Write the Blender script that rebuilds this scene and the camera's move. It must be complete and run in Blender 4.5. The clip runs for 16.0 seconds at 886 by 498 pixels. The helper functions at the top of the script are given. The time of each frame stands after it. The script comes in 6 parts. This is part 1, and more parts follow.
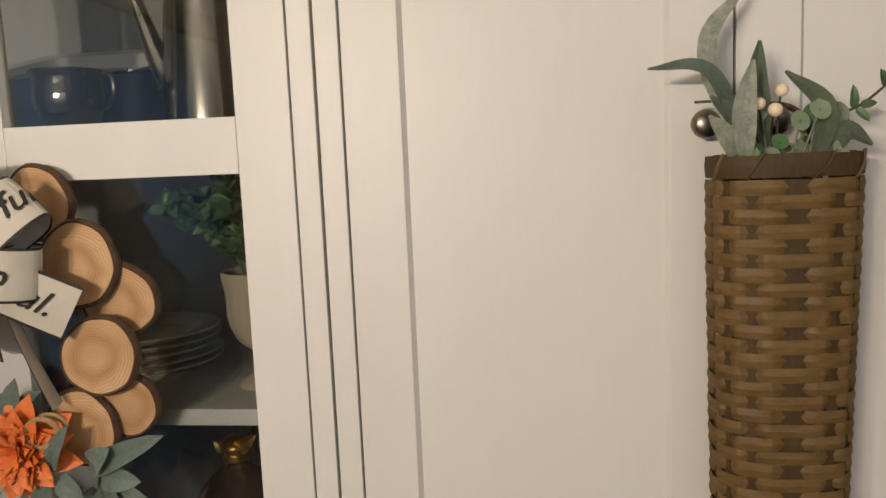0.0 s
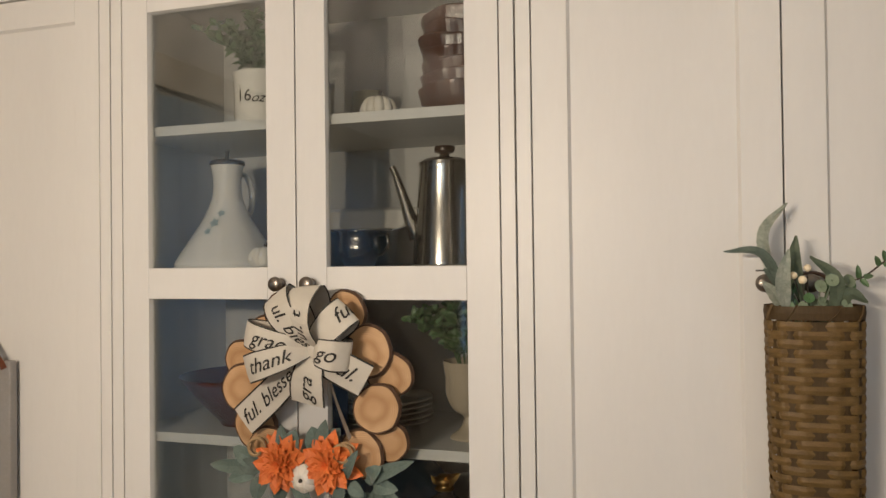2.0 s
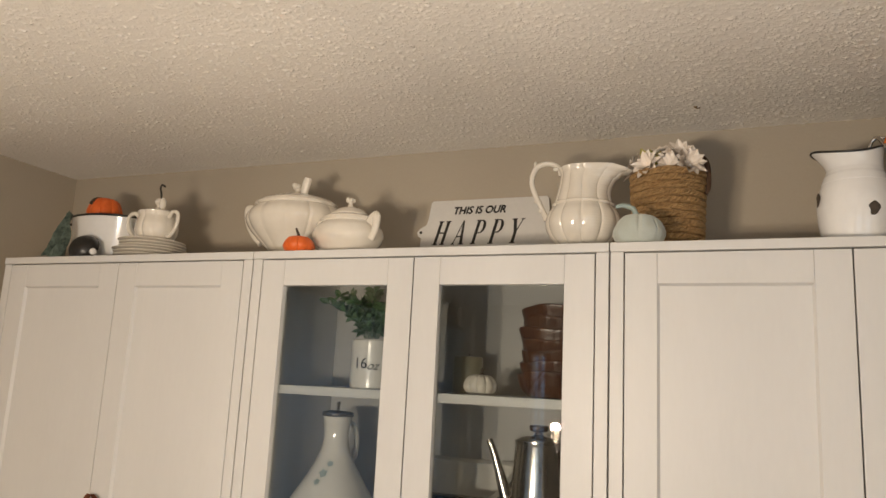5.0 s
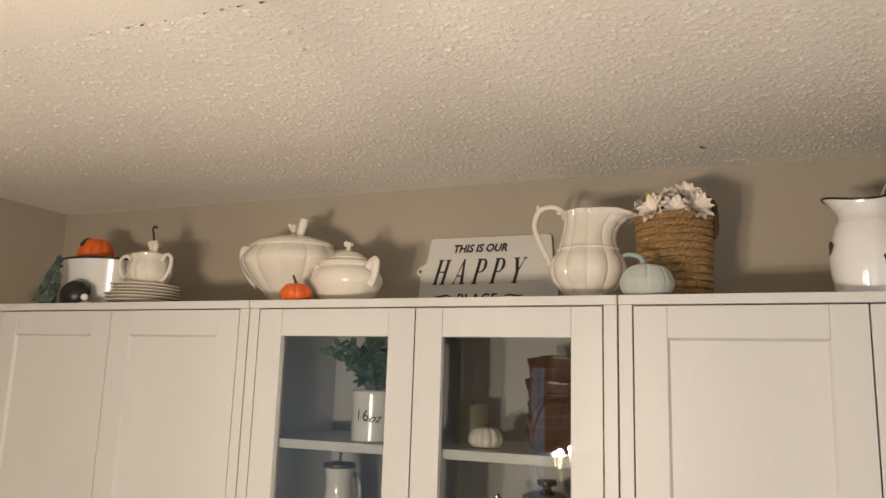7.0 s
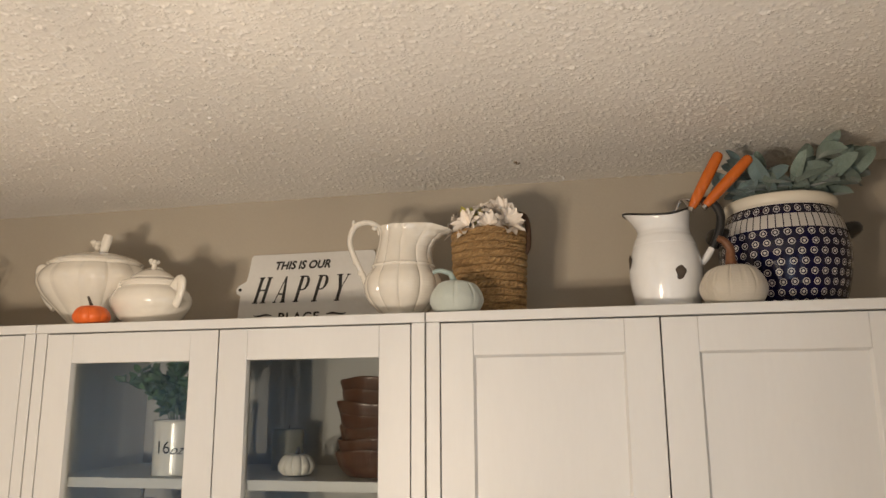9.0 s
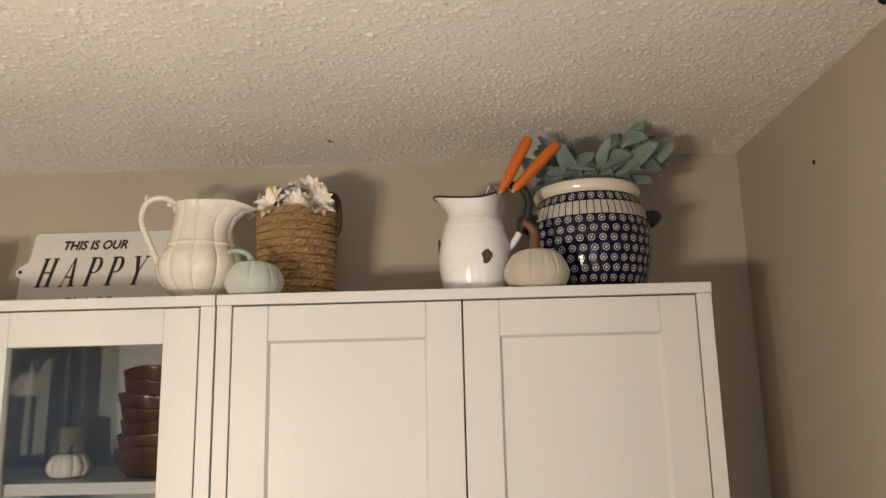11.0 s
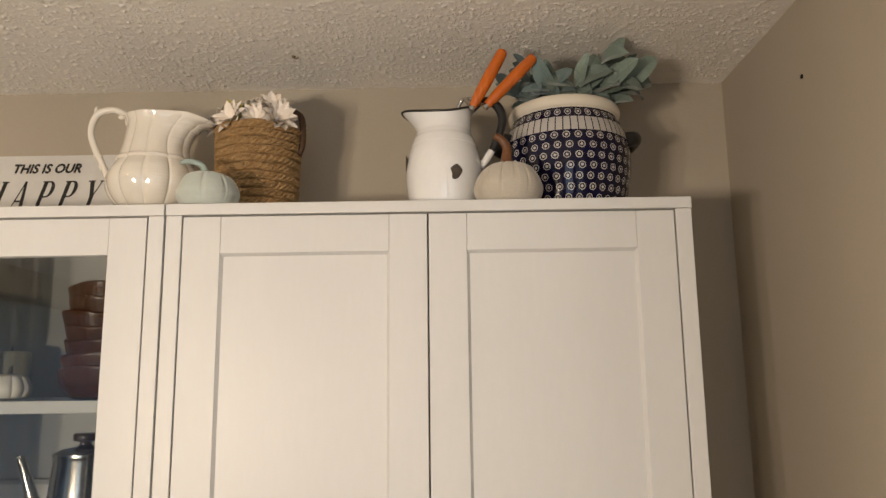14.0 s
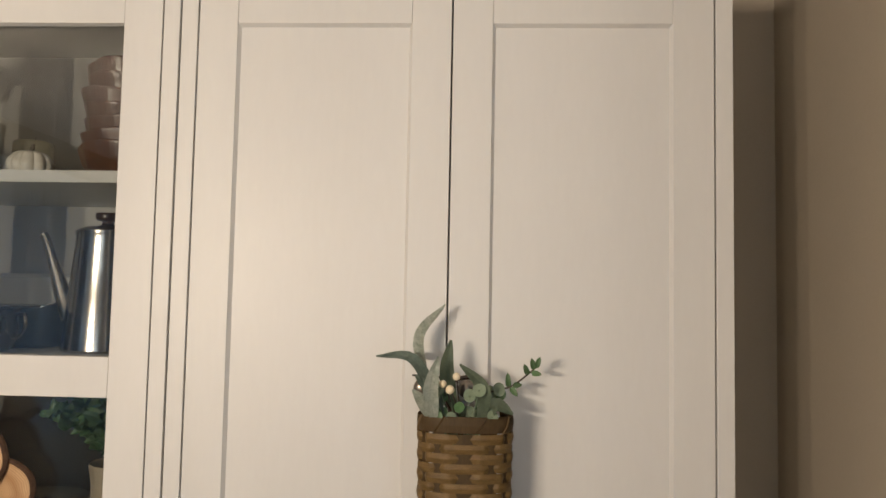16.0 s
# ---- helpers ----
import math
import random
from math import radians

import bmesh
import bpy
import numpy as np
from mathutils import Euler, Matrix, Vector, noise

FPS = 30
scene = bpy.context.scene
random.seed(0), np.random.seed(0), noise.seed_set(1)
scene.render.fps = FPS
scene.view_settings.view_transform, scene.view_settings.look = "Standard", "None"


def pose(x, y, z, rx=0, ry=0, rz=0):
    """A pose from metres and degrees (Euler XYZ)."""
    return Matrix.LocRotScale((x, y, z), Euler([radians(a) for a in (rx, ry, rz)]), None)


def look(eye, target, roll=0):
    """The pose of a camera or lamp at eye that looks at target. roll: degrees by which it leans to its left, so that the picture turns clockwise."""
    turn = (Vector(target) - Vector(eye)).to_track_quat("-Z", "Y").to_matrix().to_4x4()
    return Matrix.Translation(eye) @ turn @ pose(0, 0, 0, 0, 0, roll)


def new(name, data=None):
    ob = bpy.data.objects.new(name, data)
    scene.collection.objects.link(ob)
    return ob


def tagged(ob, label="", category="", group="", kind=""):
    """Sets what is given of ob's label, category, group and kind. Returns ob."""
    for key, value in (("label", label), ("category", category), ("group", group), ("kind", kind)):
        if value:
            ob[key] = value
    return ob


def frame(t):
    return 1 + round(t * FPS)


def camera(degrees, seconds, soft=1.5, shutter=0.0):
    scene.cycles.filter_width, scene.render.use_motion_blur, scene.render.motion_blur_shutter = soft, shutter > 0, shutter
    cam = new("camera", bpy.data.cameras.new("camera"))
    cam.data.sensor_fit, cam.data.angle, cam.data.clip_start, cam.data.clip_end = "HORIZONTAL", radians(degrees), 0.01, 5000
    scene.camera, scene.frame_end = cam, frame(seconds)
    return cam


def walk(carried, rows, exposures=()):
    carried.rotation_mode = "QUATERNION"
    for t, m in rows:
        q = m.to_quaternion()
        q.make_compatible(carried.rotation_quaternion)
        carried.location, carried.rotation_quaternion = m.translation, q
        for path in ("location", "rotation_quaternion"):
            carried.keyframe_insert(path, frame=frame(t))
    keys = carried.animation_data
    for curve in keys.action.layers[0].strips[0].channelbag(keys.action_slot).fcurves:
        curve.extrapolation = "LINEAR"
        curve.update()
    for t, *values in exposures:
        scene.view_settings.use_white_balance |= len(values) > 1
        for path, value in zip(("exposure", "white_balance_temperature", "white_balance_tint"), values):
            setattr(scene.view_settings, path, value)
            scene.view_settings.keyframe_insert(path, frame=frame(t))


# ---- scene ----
cam = camera(61.5, 16.0)
PATH = [
    (0, (0.624, -0.744, 1.493), (0.374, 1.225, 1.247), -2.4),
    (0.5, (0.595, -0.933, 1.484), (0.411, 1.054, 1.352), -2.0),
    (1, (0.632, -1.047, 1.504), (0.362, 0.933, 1.424), -1.5),
    (1.5, (0.675, -1.133, 1.525), (0.213, 0.812, 1.48), -0.7),
    (2, (0.651, -1.213, 1.555), (0.064, 0.699, 1.581), -0.7),
    (2.5, (0.663, -1.317, 1.595), (0.009, 0.571, 1.703), -0.3),
    (3, (0.686, -1.371, 1.608), (0.013, 0.5, 1.818), 0.9),
    (3.5, (0.685, -1.386, 1.641), (-0.022, 0.466, 1.905), 1.2),
    (4, (0.695, -1.396, 1.695), (-0.072, 0.426, 1.996), 1.5),
    (4.5, (0.667, -1.413, 1.76), (-0.097, 0.402, 2.111), 2.5),
    (5, (0.646, -1.401, 1.838), (-0.108, 0.416, 2.198), 2.9),
    (7.5, (0.619, -1.377, 1.95), (-0.101, 0.454, 2.309), 1.1),
    (8, (0.655, -1.337, 1.944), (0.019, 0.522, 2.319), 0.6),
    (8.5, (0.698, -1.319, 1.96), (0.161, 0.569, 2.344), 0.1),
    (9, (0.728, -1.3, 1.966), (0.304, 0.614, 2.362), -0.4),
    (9.5, (0.739, -1.284, 1.957), (0.435, 0.65, 2.364), -0.5),
    (10, (0.763, -1.26, 1.952), (0.56, 0.689, 2.353), -0.7),
    (12.5, (0.866, -1.169, 1.929), (0.894, 0.796, 2.3), -1.9),
    (13, (0.867, -1.161, 1.913), (0.884, 0.805, 2.281), -1.6),
    (13.5, (0.859, -1.147, 1.89), (0.862, 0.821, 2.248), -1.4),
    (14, (0.849, -1.121, 1.847), (0.826, 0.848, 2.192), -0.7),
    (14.5, (0.846, -1.109, 1.788), (0.799, 0.863, 2.115), -0.1),
    (15, (0.843, -1.103, 1.733), (0.785, 0.876, 2.02), 0.4),
    (15.5, (0.849, -1.096, 1.7), (0.772, 0.891, 1.914), 0.9),
    (16, (0.855, -1.07, 1.641), (0.762, 0.924, 1.768), 1.1),
]
EXPOSURES = [(0, 0.12), (1.0, 0.06), (1.5, 0.06), (3.5, 0.06), (9, 0.12), (12.5, 0.26), (13.5, 0.25), (14.5, 0.19), (16, 0.12)]
walk(cam, [(t, look(eye, target, roll)) for t, eye, target, roll in PATH], EXPOSURES)

# ---- light ----
world = bpy.data.worlds.new("sky")
scene.world = world
world.use_nodes = True
wn = world.node_tree
sky = wn.nodes.new("ShaderNodeTexSky")
sky.sky_type = 'NISHITA'
sky.sun_disc = False
sky.sun_elevation = radians(12)
sky.sun_rotation = radians(150)
wn.links.new(sky.outputs[0], wn.nodes["Background"].inputs[0])
wn.nodes["Background"].inputs[1].default_value = 0.12

BULBS = [(-0.05, -1.47, 1.665), (0.12, -1.56, 1.665), (-0.05, -1.72, 1.665), (0.13, -1.80, 1.665)]
for bx, by, bz in BULBS:
    ld = bpy.data.lights.new("candle_light", 'POINT')
    ld.energy = 19.0
    ld.color = (1.0, 0.825, 0.645)
    ld.shadow_soft_size = 0.018
    lo = new("candle_light", ld)
    lo.location = (bx, by, bz + 0.035)


XR_WIN = 1.44


def window_light(name, m, sx, sy, watts, col):
    ld = bpy.data.lights.new(name, 'AREA')
    ld.shape = 'RECTANGLE'
    ld.size, ld.size_y, ld.energy, ld.color = sx, sy, watts, col
    lo = new(name, ld)
    lo.matrix_world = m
    return lo


# dusk daylight: fill from an added, unseen south window, and the curtained east window
window_light("fill_daylight_south", look((0.80, -4.02, 1.5), (0.6, 0, 1.7)), 0.95, 1.2, 4.5, (0.84, 0.92, 1.0))
window_light("daylight_east", look((XR_WIN, -1.25, 1.75), (-1.0, -1.25, 1.75)), 0.8, 1.1, 0.7, (0.88, 0.94, 1.0))

# ---- materials ----


def nodes_of(name):
    m = bpy.data.materials.new(name)
    m.use_nodes = True
    nt = m.node_tree
    return m, nt, nt.nodes["Principled BSDF"]


def val(nt, op, a, b=None):
    n = nt.nodes.new("ShaderNodeMath")
    n.operation = op
    for i, v in enumerate((a, b)):
        if v is None:
            continue
        if isinstance(v, (int, float)):
            n.inputs[i].default_value = v
        else:
            nt.links.new(v, n.inputs[i])
    return n.outputs[0]


def mixc(nt, fac, a, b):
    n = nt.nodes.new("ShaderNodeMix")
    n.data_type = 'RGBA'
    for sock, v in ((n.inputs[0], fac), (n.inputs[6], a), (n.inputs[7], b)):
        if isinstance(v, (int, float)):
            sock.default_value = v
        elif isinstance(v, tuple):
            sock.default_value = (*v[:3], 1)
        else:
            nt.links.new(v, sock)
    return n.outputs[2]


def obj_coord(nt, scale=(1, 1, 1)):
    tc = nt.nodes.new("ShaderNodeTexCoord")
    mp = nt.nodes.new("ShaderNodeMapping")
    mp.inputs["Scale"].default_value = scale
    nt.links.new(tc.outputs["Object"], mp.inputs[0])
    return mp.outputs[0]


def noise_tex(nt, vec, scale, detail=4, rough=0.55, distort=0.0):
    n = nt.nodes.new("ShaderNodeTexNoise")
    n.inputs["Scale"].default_value = scale
    n.inputs["Detail"].default_value = detail
    n.inputs["Roughness"].default_value = rough
    n.inputs["Distortion"].default_value = distort
    nt.links.new(vec, n.inputs["Vector"])
    return n.outputs[0]


def ramp(nt, fac, lo, hi):
    n = nt.nodes.new("ShaderNodeMapRange")
    n.inputs[1].default_value, n.inputs[2].default_value = lo, hi
    nt.links.new(fac, n.inputs[0])
    return n.outputs[0]


def bump(nt, bsdf, height, strength=0.3, dist=0.002):
    b = nt.nodes.new("ShaderNodeBump")
    b.inputs["Strength"].default_value = strength
    b.inputs["Distance"].default_value = dist
    nt.links.new(height, b.inputs["Height"])
    nt.links.new(b.outputs[0], bsdf.inputs["Normal"])


def surface(name, c1, c2, rough=0.5, metal=0.0, stretch=(1, 1, 1), big=6, fine=120, bumpy=0.15, coat=0.0, dist=0.001, rvar=0.12,
            sheen=0.0, vary=0.0):
    """Colour blotches at a large scale, grain at a fine one, relief from the grain."""
    m, nt, b = nodes_of(name)
    v = obj_coord(nt, stretch)
    n1 = noise_tex(nt, v, big, 5)
    n2 = noise_tex(nt, v, fine, 4, 0.6)
    f = ramp(nt, val(nt, 'ADD', val(nt, 'MULTIPLY', n1, 0.6), val(nt, 'MULTIPLY', n2, 0.4)), 0.3, 0.7)
    col = mixc(nt, f, c1, c2)
    if vary:
        oi = nt.nodes.new("ShaderNodeNewGeometry")
        hs = nt.nodes.new("ShaderNodeHueSaturation")
        nt.links.new(val(nt, 'ADD', 1 - vary, val(nt, 'MULTIPLY', oi.outputs["Random Per Island"], 2 * vary)), hs.inputs["Value"])
        nt.links.new(col, hs.inputs["Color"])
        col = hs.outputs[0]
    nt.links.new(col, b.inputs["Base Color"])
    b.inputs["Metallic"].default_value = metal
    nt.links.new(val(nt, 'ADD', rough - rvar / 2, val(nt, 'MULTIPLY', n1, rvar)), b.inputs["Roughness"])
    b.inputs["Coat Weight"].default_value = coat
    b.inputs["Coat Roughness"].default_value = 0.06
    b.inputs["Sheen Weight"].default_value = sheen
    if bumpy:
        bump(nt, b, n2, bumpy, dist)
    return m


M_CAB = surface("white_painted_wood", (0.603, 0.600, 0.585), (0.634, 0.631, 0.616), 0.46, stretch=(4, 4, 0.8), big=3, fine=30, bumpy=0.035, dist=0.0006)
# lining white set darker than the doors, for the shade inside the cabinet
M_CABIN = surface("shaded_white_lining", (0.48, 0.47, 0.45), (0.53, 0.52, 0.50), 0.5, big=5, fine=90, bumpy=0.05)
M_WALL = surface("greige_wall_paint", (0.40, 0.352, 0.278), (0.43, 0.380, 0.303), 0.75, big=2.5, fine=160, bumpy=0.35, dist=0.0012)
M_TRIM = surface("white_trim_paint", (0.72, 0.73, 0.74), (0.77, 0.78, 0.79), 0.45, big=3, fine=60, bumpy=0.08)
M_FLOOR = surface("oak_floor", (0.09, 0.052, 0.028), (0.15, 0.092, 0.052), 0.45, stretch=(1, 12, 1), big=3, fine=40, bumpy=0.1)
M_PALECLOTH = surface("pale_grey_cloth", (0.68, 0.66, 0.64), (0.76, 0.74, 0.72), 0.9, big=5, fine=200, bumpy=0.2)
M_CURTAIN = surface("pale_blue_curtain", (0.36, 0.43, 0.50), (0.42, 0.50, 0.57), 0.85, big=5, fine=200, bumpy=0.2)
M_CURTAIN.node_tree.nodes["Principled BSDF"].inputs["Transmission Weight"].default_value = 0.0
_nt = M_CURTAIN.node_tree
_tl = _nt.nodes.new("ShaderNodeBsdfTranslucent")
_tl.inputs[0].default_value = (0.55, 0.68, 0.80, 1)
_mx = _nt.nodes.new("ShaderNodeMixShader")
_mx.inputs[0].default_value = 0.6
_nt.links.new(_nt.nodes["Principled BSDF"].outputs[0], _mx.inputs[1])
_nt.links.new(_tl.outputs[0], _mx.inputs[2])
_nt.links.new(_mx.outputs[0], _nt.nodes["Material Output"].inputs[0])
M_BLACK = surface("black_metal", (0.015, 0.014, 0.013), (0.03, 0.028, 0.026), 0.4, big=20, fine=200, metal=0.6)
M_KNOB = surface("brushed_pewter", (0.16, 0.14, 0.12), (0.26, 0.23, 0.20), 0.33, metal=1.0, big=40, fine=300)


def ceiling_mat():
    m, nt, b = nodes_of("textured_ceiling_paint")
    v = obj_coord(nt)
    n = noise_tex(nt, v, 6, 4)
    nt.links.new(mixc(nt, n, (0.79, 0.755, 0.69), (0.84, 0.80, 0.745)), b.inputs["Base Color"])
    b.inputs["Roughness"].default_value = 0.85
    vo = nt.nodes.new("ShaderNodeTexVoronoi")
    vo.inputs["Scale"].default_value = 190
    vo.inputs["Randomness"].default_value = 1.0
    nt.links.new(v, vo.inputs["Vector"])
    grain = val(nt, 'SUBTRACT', 0.62, vo.outputs["Distance"])
    patch = ramp(nt, noise_tex(nt, v, 70, 3, 0.6), 0.42, 0.62)
    h = val(nt, 'MULTIPLY', val(nt, 'MAXIMUM', grain, 0.0), patch)
    bump(nt, b, h, 0.5, 0.004)
    return m


def glass_mat(name, tint=(1, 1, 1), rough=0.0):
    m, nt, b = nodes_of(name)
    nt.nodes.remove(b)
    out = nt.nodes["Material Output"]
    tr = nt.nodes.new("ShaderNodeBsdfTransparent")
    tr.inputs[0].default_value = (*tint, 1)
    gl = nt.nodes.new("ShaderNodeBsdfGlossy")
    gl.inputs["Roughness"].default_value = rough
    fr = nt.nodes.new("ShaderNodeFresnel")
    fr.inputs[0].default_value = 1.5
    mx = nt.nodes.new("ShaderNodeMixShader")
    nt.links.new(val(nt, 'MULTIPLY', fr.outputs[0], 1.55), mx.inputs[0])
    nt.links.new(tr.outputs[0], mx.inputs[1])
    nt.links.new(gl.outputs[0], mx.inputs[2])
    nt.links.new(mx.outputs[0], out.inputs[0])
    return m


def glow(name, col, strength):
    m, nt, b = nodes_of(name)
    b.inputs["Base Color"].default_value = (*col, 1)
    b.inputs["Emission Color"].default_value = (*col, 1)
    b.inputs["Emission Strength"].default_value = strength
    return m


M_CEIL = ceiling_mat()
M_GLASS = glass_mat("cabinet_glass", (0.90, 0.915, 0.91))
M_BULB = glow("candle_bulb_glow", (1.0, 0.78, 0.52), 9)
M_DUSK = glow("dusk_daylight", (0.42, 0.64, 0.92), 0.5)

# ---- mesh helpers ----


def smooth(me, angle=None):
    for p in me.polygons:
        p.use_smooth = True
    if angle is not None:
        me.set_sharp_from_angle(angle=radians(angle))


def mesh_of(bm, mat, name, angle=40):
    me = bpy.data.meshes.new(name)
    bm.normal_update()
    bm.to_mesh(me)
    bm.free()
    for mt in (mat if isinstance(mat, (list, tuple)) else [mat]):
        me.materials.append(mt)
    if angle is not None:
        smooth(me, angle)
    return me


def part(name, bm, mat, parent=None, label="", angle=50):
    ob = new(name, mesh_of(bm, mat, name, angle))
    if parent is not None:
        ob.parent = parent
    if label:
        ob["label"] = label
    return ob


def thing(name, loc, label, category, group="", kind=""):
    e = new(name)
    e.empty_display_size = 0.05
    e.location = loc
    return tagged(e, label, category, group, kind)


def box(lo, hi, bev=0.0, bm=None, seg=2):
    own = bmesh.new()
    r = bmesh.ops.create_cube(own, size=1)
    s = [hi[i] - lo[i] for i in range(3)]
    c = [(hi[i] + lo[i]) / 2 for i in range(3)]
    bmesh.ops.transform(own, matrix=Matrix.Translation(c) @ Matrix.Diagonal((*s, 1)), verts=own.verts)
    if bev:
        bmesh.ops.bevel(own, geom=own.edges[:], offset=bev, segments=seg, affect='EDGES', profile=0.5)
    if bm is None:
        return own
    merge(bm, own)
    return bm


def merge(bm, other):
    tmp = bpy.data.meshes.new("tmp")
    other.to_mesh(tmp)
    other.free()
    bm.from_mesh(tmp)
    bpy.data.meshes.remove(tmp)
    return bm


def lathe(profile, seg=48, lobes=0, depth=0.0, sx=1.0, sy=1.0, bm=None, lobe_from=-1e9, lobe_to=1e9, shift=None, smoothing=4):
    """Turn a profile of (radius, height) round z; lobes flute the wall. The profile is smoothed with a spline."""
    pts = spline([Vector((r, 0, z)) for r, z in profile], smoothing) if smoothing else [Vector((r, 0, z)) for r, z in profile]
    bm = bm or bmesh.new()
    rings = []
    for p in pts:
        r, z = max(p.x, 0.0), p.z
        if r < 1e-5:
            rings.append([bm.verts.new((0, 0, z))])
            continue
        ring = []
        for i in range(seg):
            a = 2 * math.pi * i / seg
            k = 1.0
            if lobes and lobe_from <= z <= lobe_to:
                k = 1 - depth + depth * abs(math.cos(lobes * a / 2)) ** 0.6
            x, y, zz = r * k * math.cos(a) * sx, r * k * math.sin(a) * sy, z
            if shift:
                x, y, zz = shift(x, y, zz)
            ring.append(bm.verts.new((x, y, zz)))
        rings.append(ring)
    for a, b in zip(rings, rings[1:]):
        n, m2 = len(a), len(b)
        for i in range(max(n, m2)):
            j = (i + 1) % max(n, m2)
            try:
                if n == 1 and m2 > 1:
                    bm.faces.new((a[0], b[j], b[i]))
                elif m2 == 1 and n > 1:
                    bm.faces.new((a[i], a[j], b[0]))
                elif n > 1:
                    bm.faces.new((a[i], a[j], b[j], b[i]))
            except ValueError:
                pass
    bmesh.ops.recalc_face_normals(bm, faces=bm.faces[:])
    return bm


def spline(pts, n=4):
    """A Catmull-Rom curve through the points."""
    if n <= 1 or len(pts) < 3:
        return list(pts)
    out = []
    P = [pts[0] * 2 - pts[1], *pts, pts[-1] * 2 - pts[-2]]
    for i in range(1, len(P) - 2):
        a, b, c, d = P[i - 1:i + 3]
        for k in range(n):
            t = k / n
            out.append(0.5 * (2 * b + (c - a) * t + (2 * a - 5 * b + 4 * c - d) * t * t + (3 * b - a - 3 * c + d) * t ** 3))
    out.append(pts[-1].copy())
    return out


def tube(pts, radius, seg=10, n=6, bm=None, flat=1.0):
    """A round bar along a smoothed line; radius is a number or one per given point."""
    pts = [Vector(p) for p in pts]
    rad = radius if isinstance(radius, (list, tuple)) else [radius] * len(pts)
    line = spline(pts, n)
    rr = []
    for i in range(len(line)):
        u = i / (len(line) - 1) * (len(pts) - 1)
        k = min(int(u), len(pts) - 2)
        rr.append(rad[k] + (rad[k + 1] - rad[k]) * (u - k))
    bm = bm or bmesh.new()
    prev, rings = None, []
    for i, p in enumerate(line):
        t = (line[min(i + 1, len(line) - 1)] - line[max(i - 1, 0)]).normalized()
        if prev is None:
            ref = Vector((0, 0, 1)) if abs(t.z) < 0.9 else Vector((0, 1, 0))
            prev = t.cross(ref).normalized()
        prev = (prev - t * prev.dot(t)).normalized()
        bn = t.cross(prev)
        rings.append([bm.verts.new(p + (prev * math.cos(2 * math.pi * k / seg) + bn * flat * math.sin(2 * math.pi * k / seg)) * rr[i]) for k in range(seg)])
    for a, b in zip(rings, rings[1:]):
        for k in range(seg):
            bm.faces.new((a[k], a[(k + 1) % seg], b[(k + 1) % seg], b[k]))
    bm.faces.new(rings[0][::-1])
    bm.faces.new(rings[-1])
    bmesh.ops.recalc_face_normals(bm, faces=bm.faces[:])
    return bm


def ball(c, r, bm=None, sub=2, scale=(1, 1, 1)):
    own = bmesh.new()
    bmesh.ops.create_icosphere(own, subdivisions=sub, radius=r)
    bmesh.ops.transform(own, matrix=Matrix.Translation(c) @ Matrix.Diagonal((*scale, 1)), verts=own.verts)
    return own if bm is None else merge(bm, own)


# ---- the room ----
XL, XR, YB, YF, ZC = -1.451, 1.428, 0.386, -4.0, 2.462
CAB_TOP = 2.12


def setting(name, bm, mat, label, category, angle=30):
    return tagged(part(name, bm, mat, None, angle=angle), label, category, kind="structure")


setting("floor", box((XL - 0.2, YF - 0.2, -0.1), (XR + 0.2, YB + 0.2, 0.0)), M_FLOOR, "brown oak plank floor under the cabinets", "floor")
setting("wall_north", box((XL - 0.12, YB, 0), (XR + 0.12, YB + 0.12, ZC + 0.05)), M_WALL, "greige painted wall behind the white cabinets", "wall")


def wall_with_hole(axis, at, thick, a0, a1, h0, h1, z0, z1):
    """A wall across axis with one rectangular opening from h0 to h1 and z0 to z1."""
    bm = bmesh.new()
    for lo, hi, b, t in ((a0, h0, 0, ZC + 0.05), (h1, a1, 0, ZC + 0.05), (h0, h1, 0, z0), (h0, h1, z1, ZC + 0.05)):
        if axis == 'x':
            box((at, lo, b), (at + thick, hi, t), bm=bm)
        else:
            box((lo, at, b), (hi, at + thick, t), bm=bm)
    return bm


setting("wall_west", wall_with_hole('x', XL - 0.12, 0.12, YF - 0.12, YB, -3.7, -1.3, 0.9, 2.1), M_WALL, "greige painted side wall meeting the cabinets", "wall")
south = wall_with_hole('y', YF - 0.12, 0.12, XL, 0.0, -0.86, -0.74, 0.85, 2.1)
merge(south, wall_with_hole('y', YF - 0.12, 0.12, 0.0, XR, 0.3, 1.3, 0.85, 2.1))
setting("wall_south", south, M_WALL, "greige painted wall with two windows", "wall")
setting("wall_east", wall_with_hole('x', XR, 0.12, -1.90, YB, -1.70, -0.80, 1.15, 2.35), M_WALL, "greige painted side wall with a small nail", "wall")


# unseen room added behind the camera so that bounced light escapes
XN = 5.4
setting("floor_added_room", box((XR + 0.2, YF - 0.2, -0.1), (XN + 0.12, -1.78, 0.0)), M_FLOOR, "brown oak plank floor of the unseen added room", "floor")
setting("wall_added_north", box((XR + 0.12, -1.90, 0), (XN + 0.12, -1.78, ZC + 0.05)), M_WALL, "greige painted wall of the unseen added room", "wall")
setting("wall_added_south", box((XR, YF - 0.12, 0), (XN + 0.12, YF, ZC + 0.05)), M_WALL, "greige painted wall of the unseen added room", "wall")
setting("wall_added_east", box((XN, YF, 0), (XN + 0.12, -1.90, ZC + 0.05)), M_WALL, "greige painted end wall of the unseen added room", "wall")
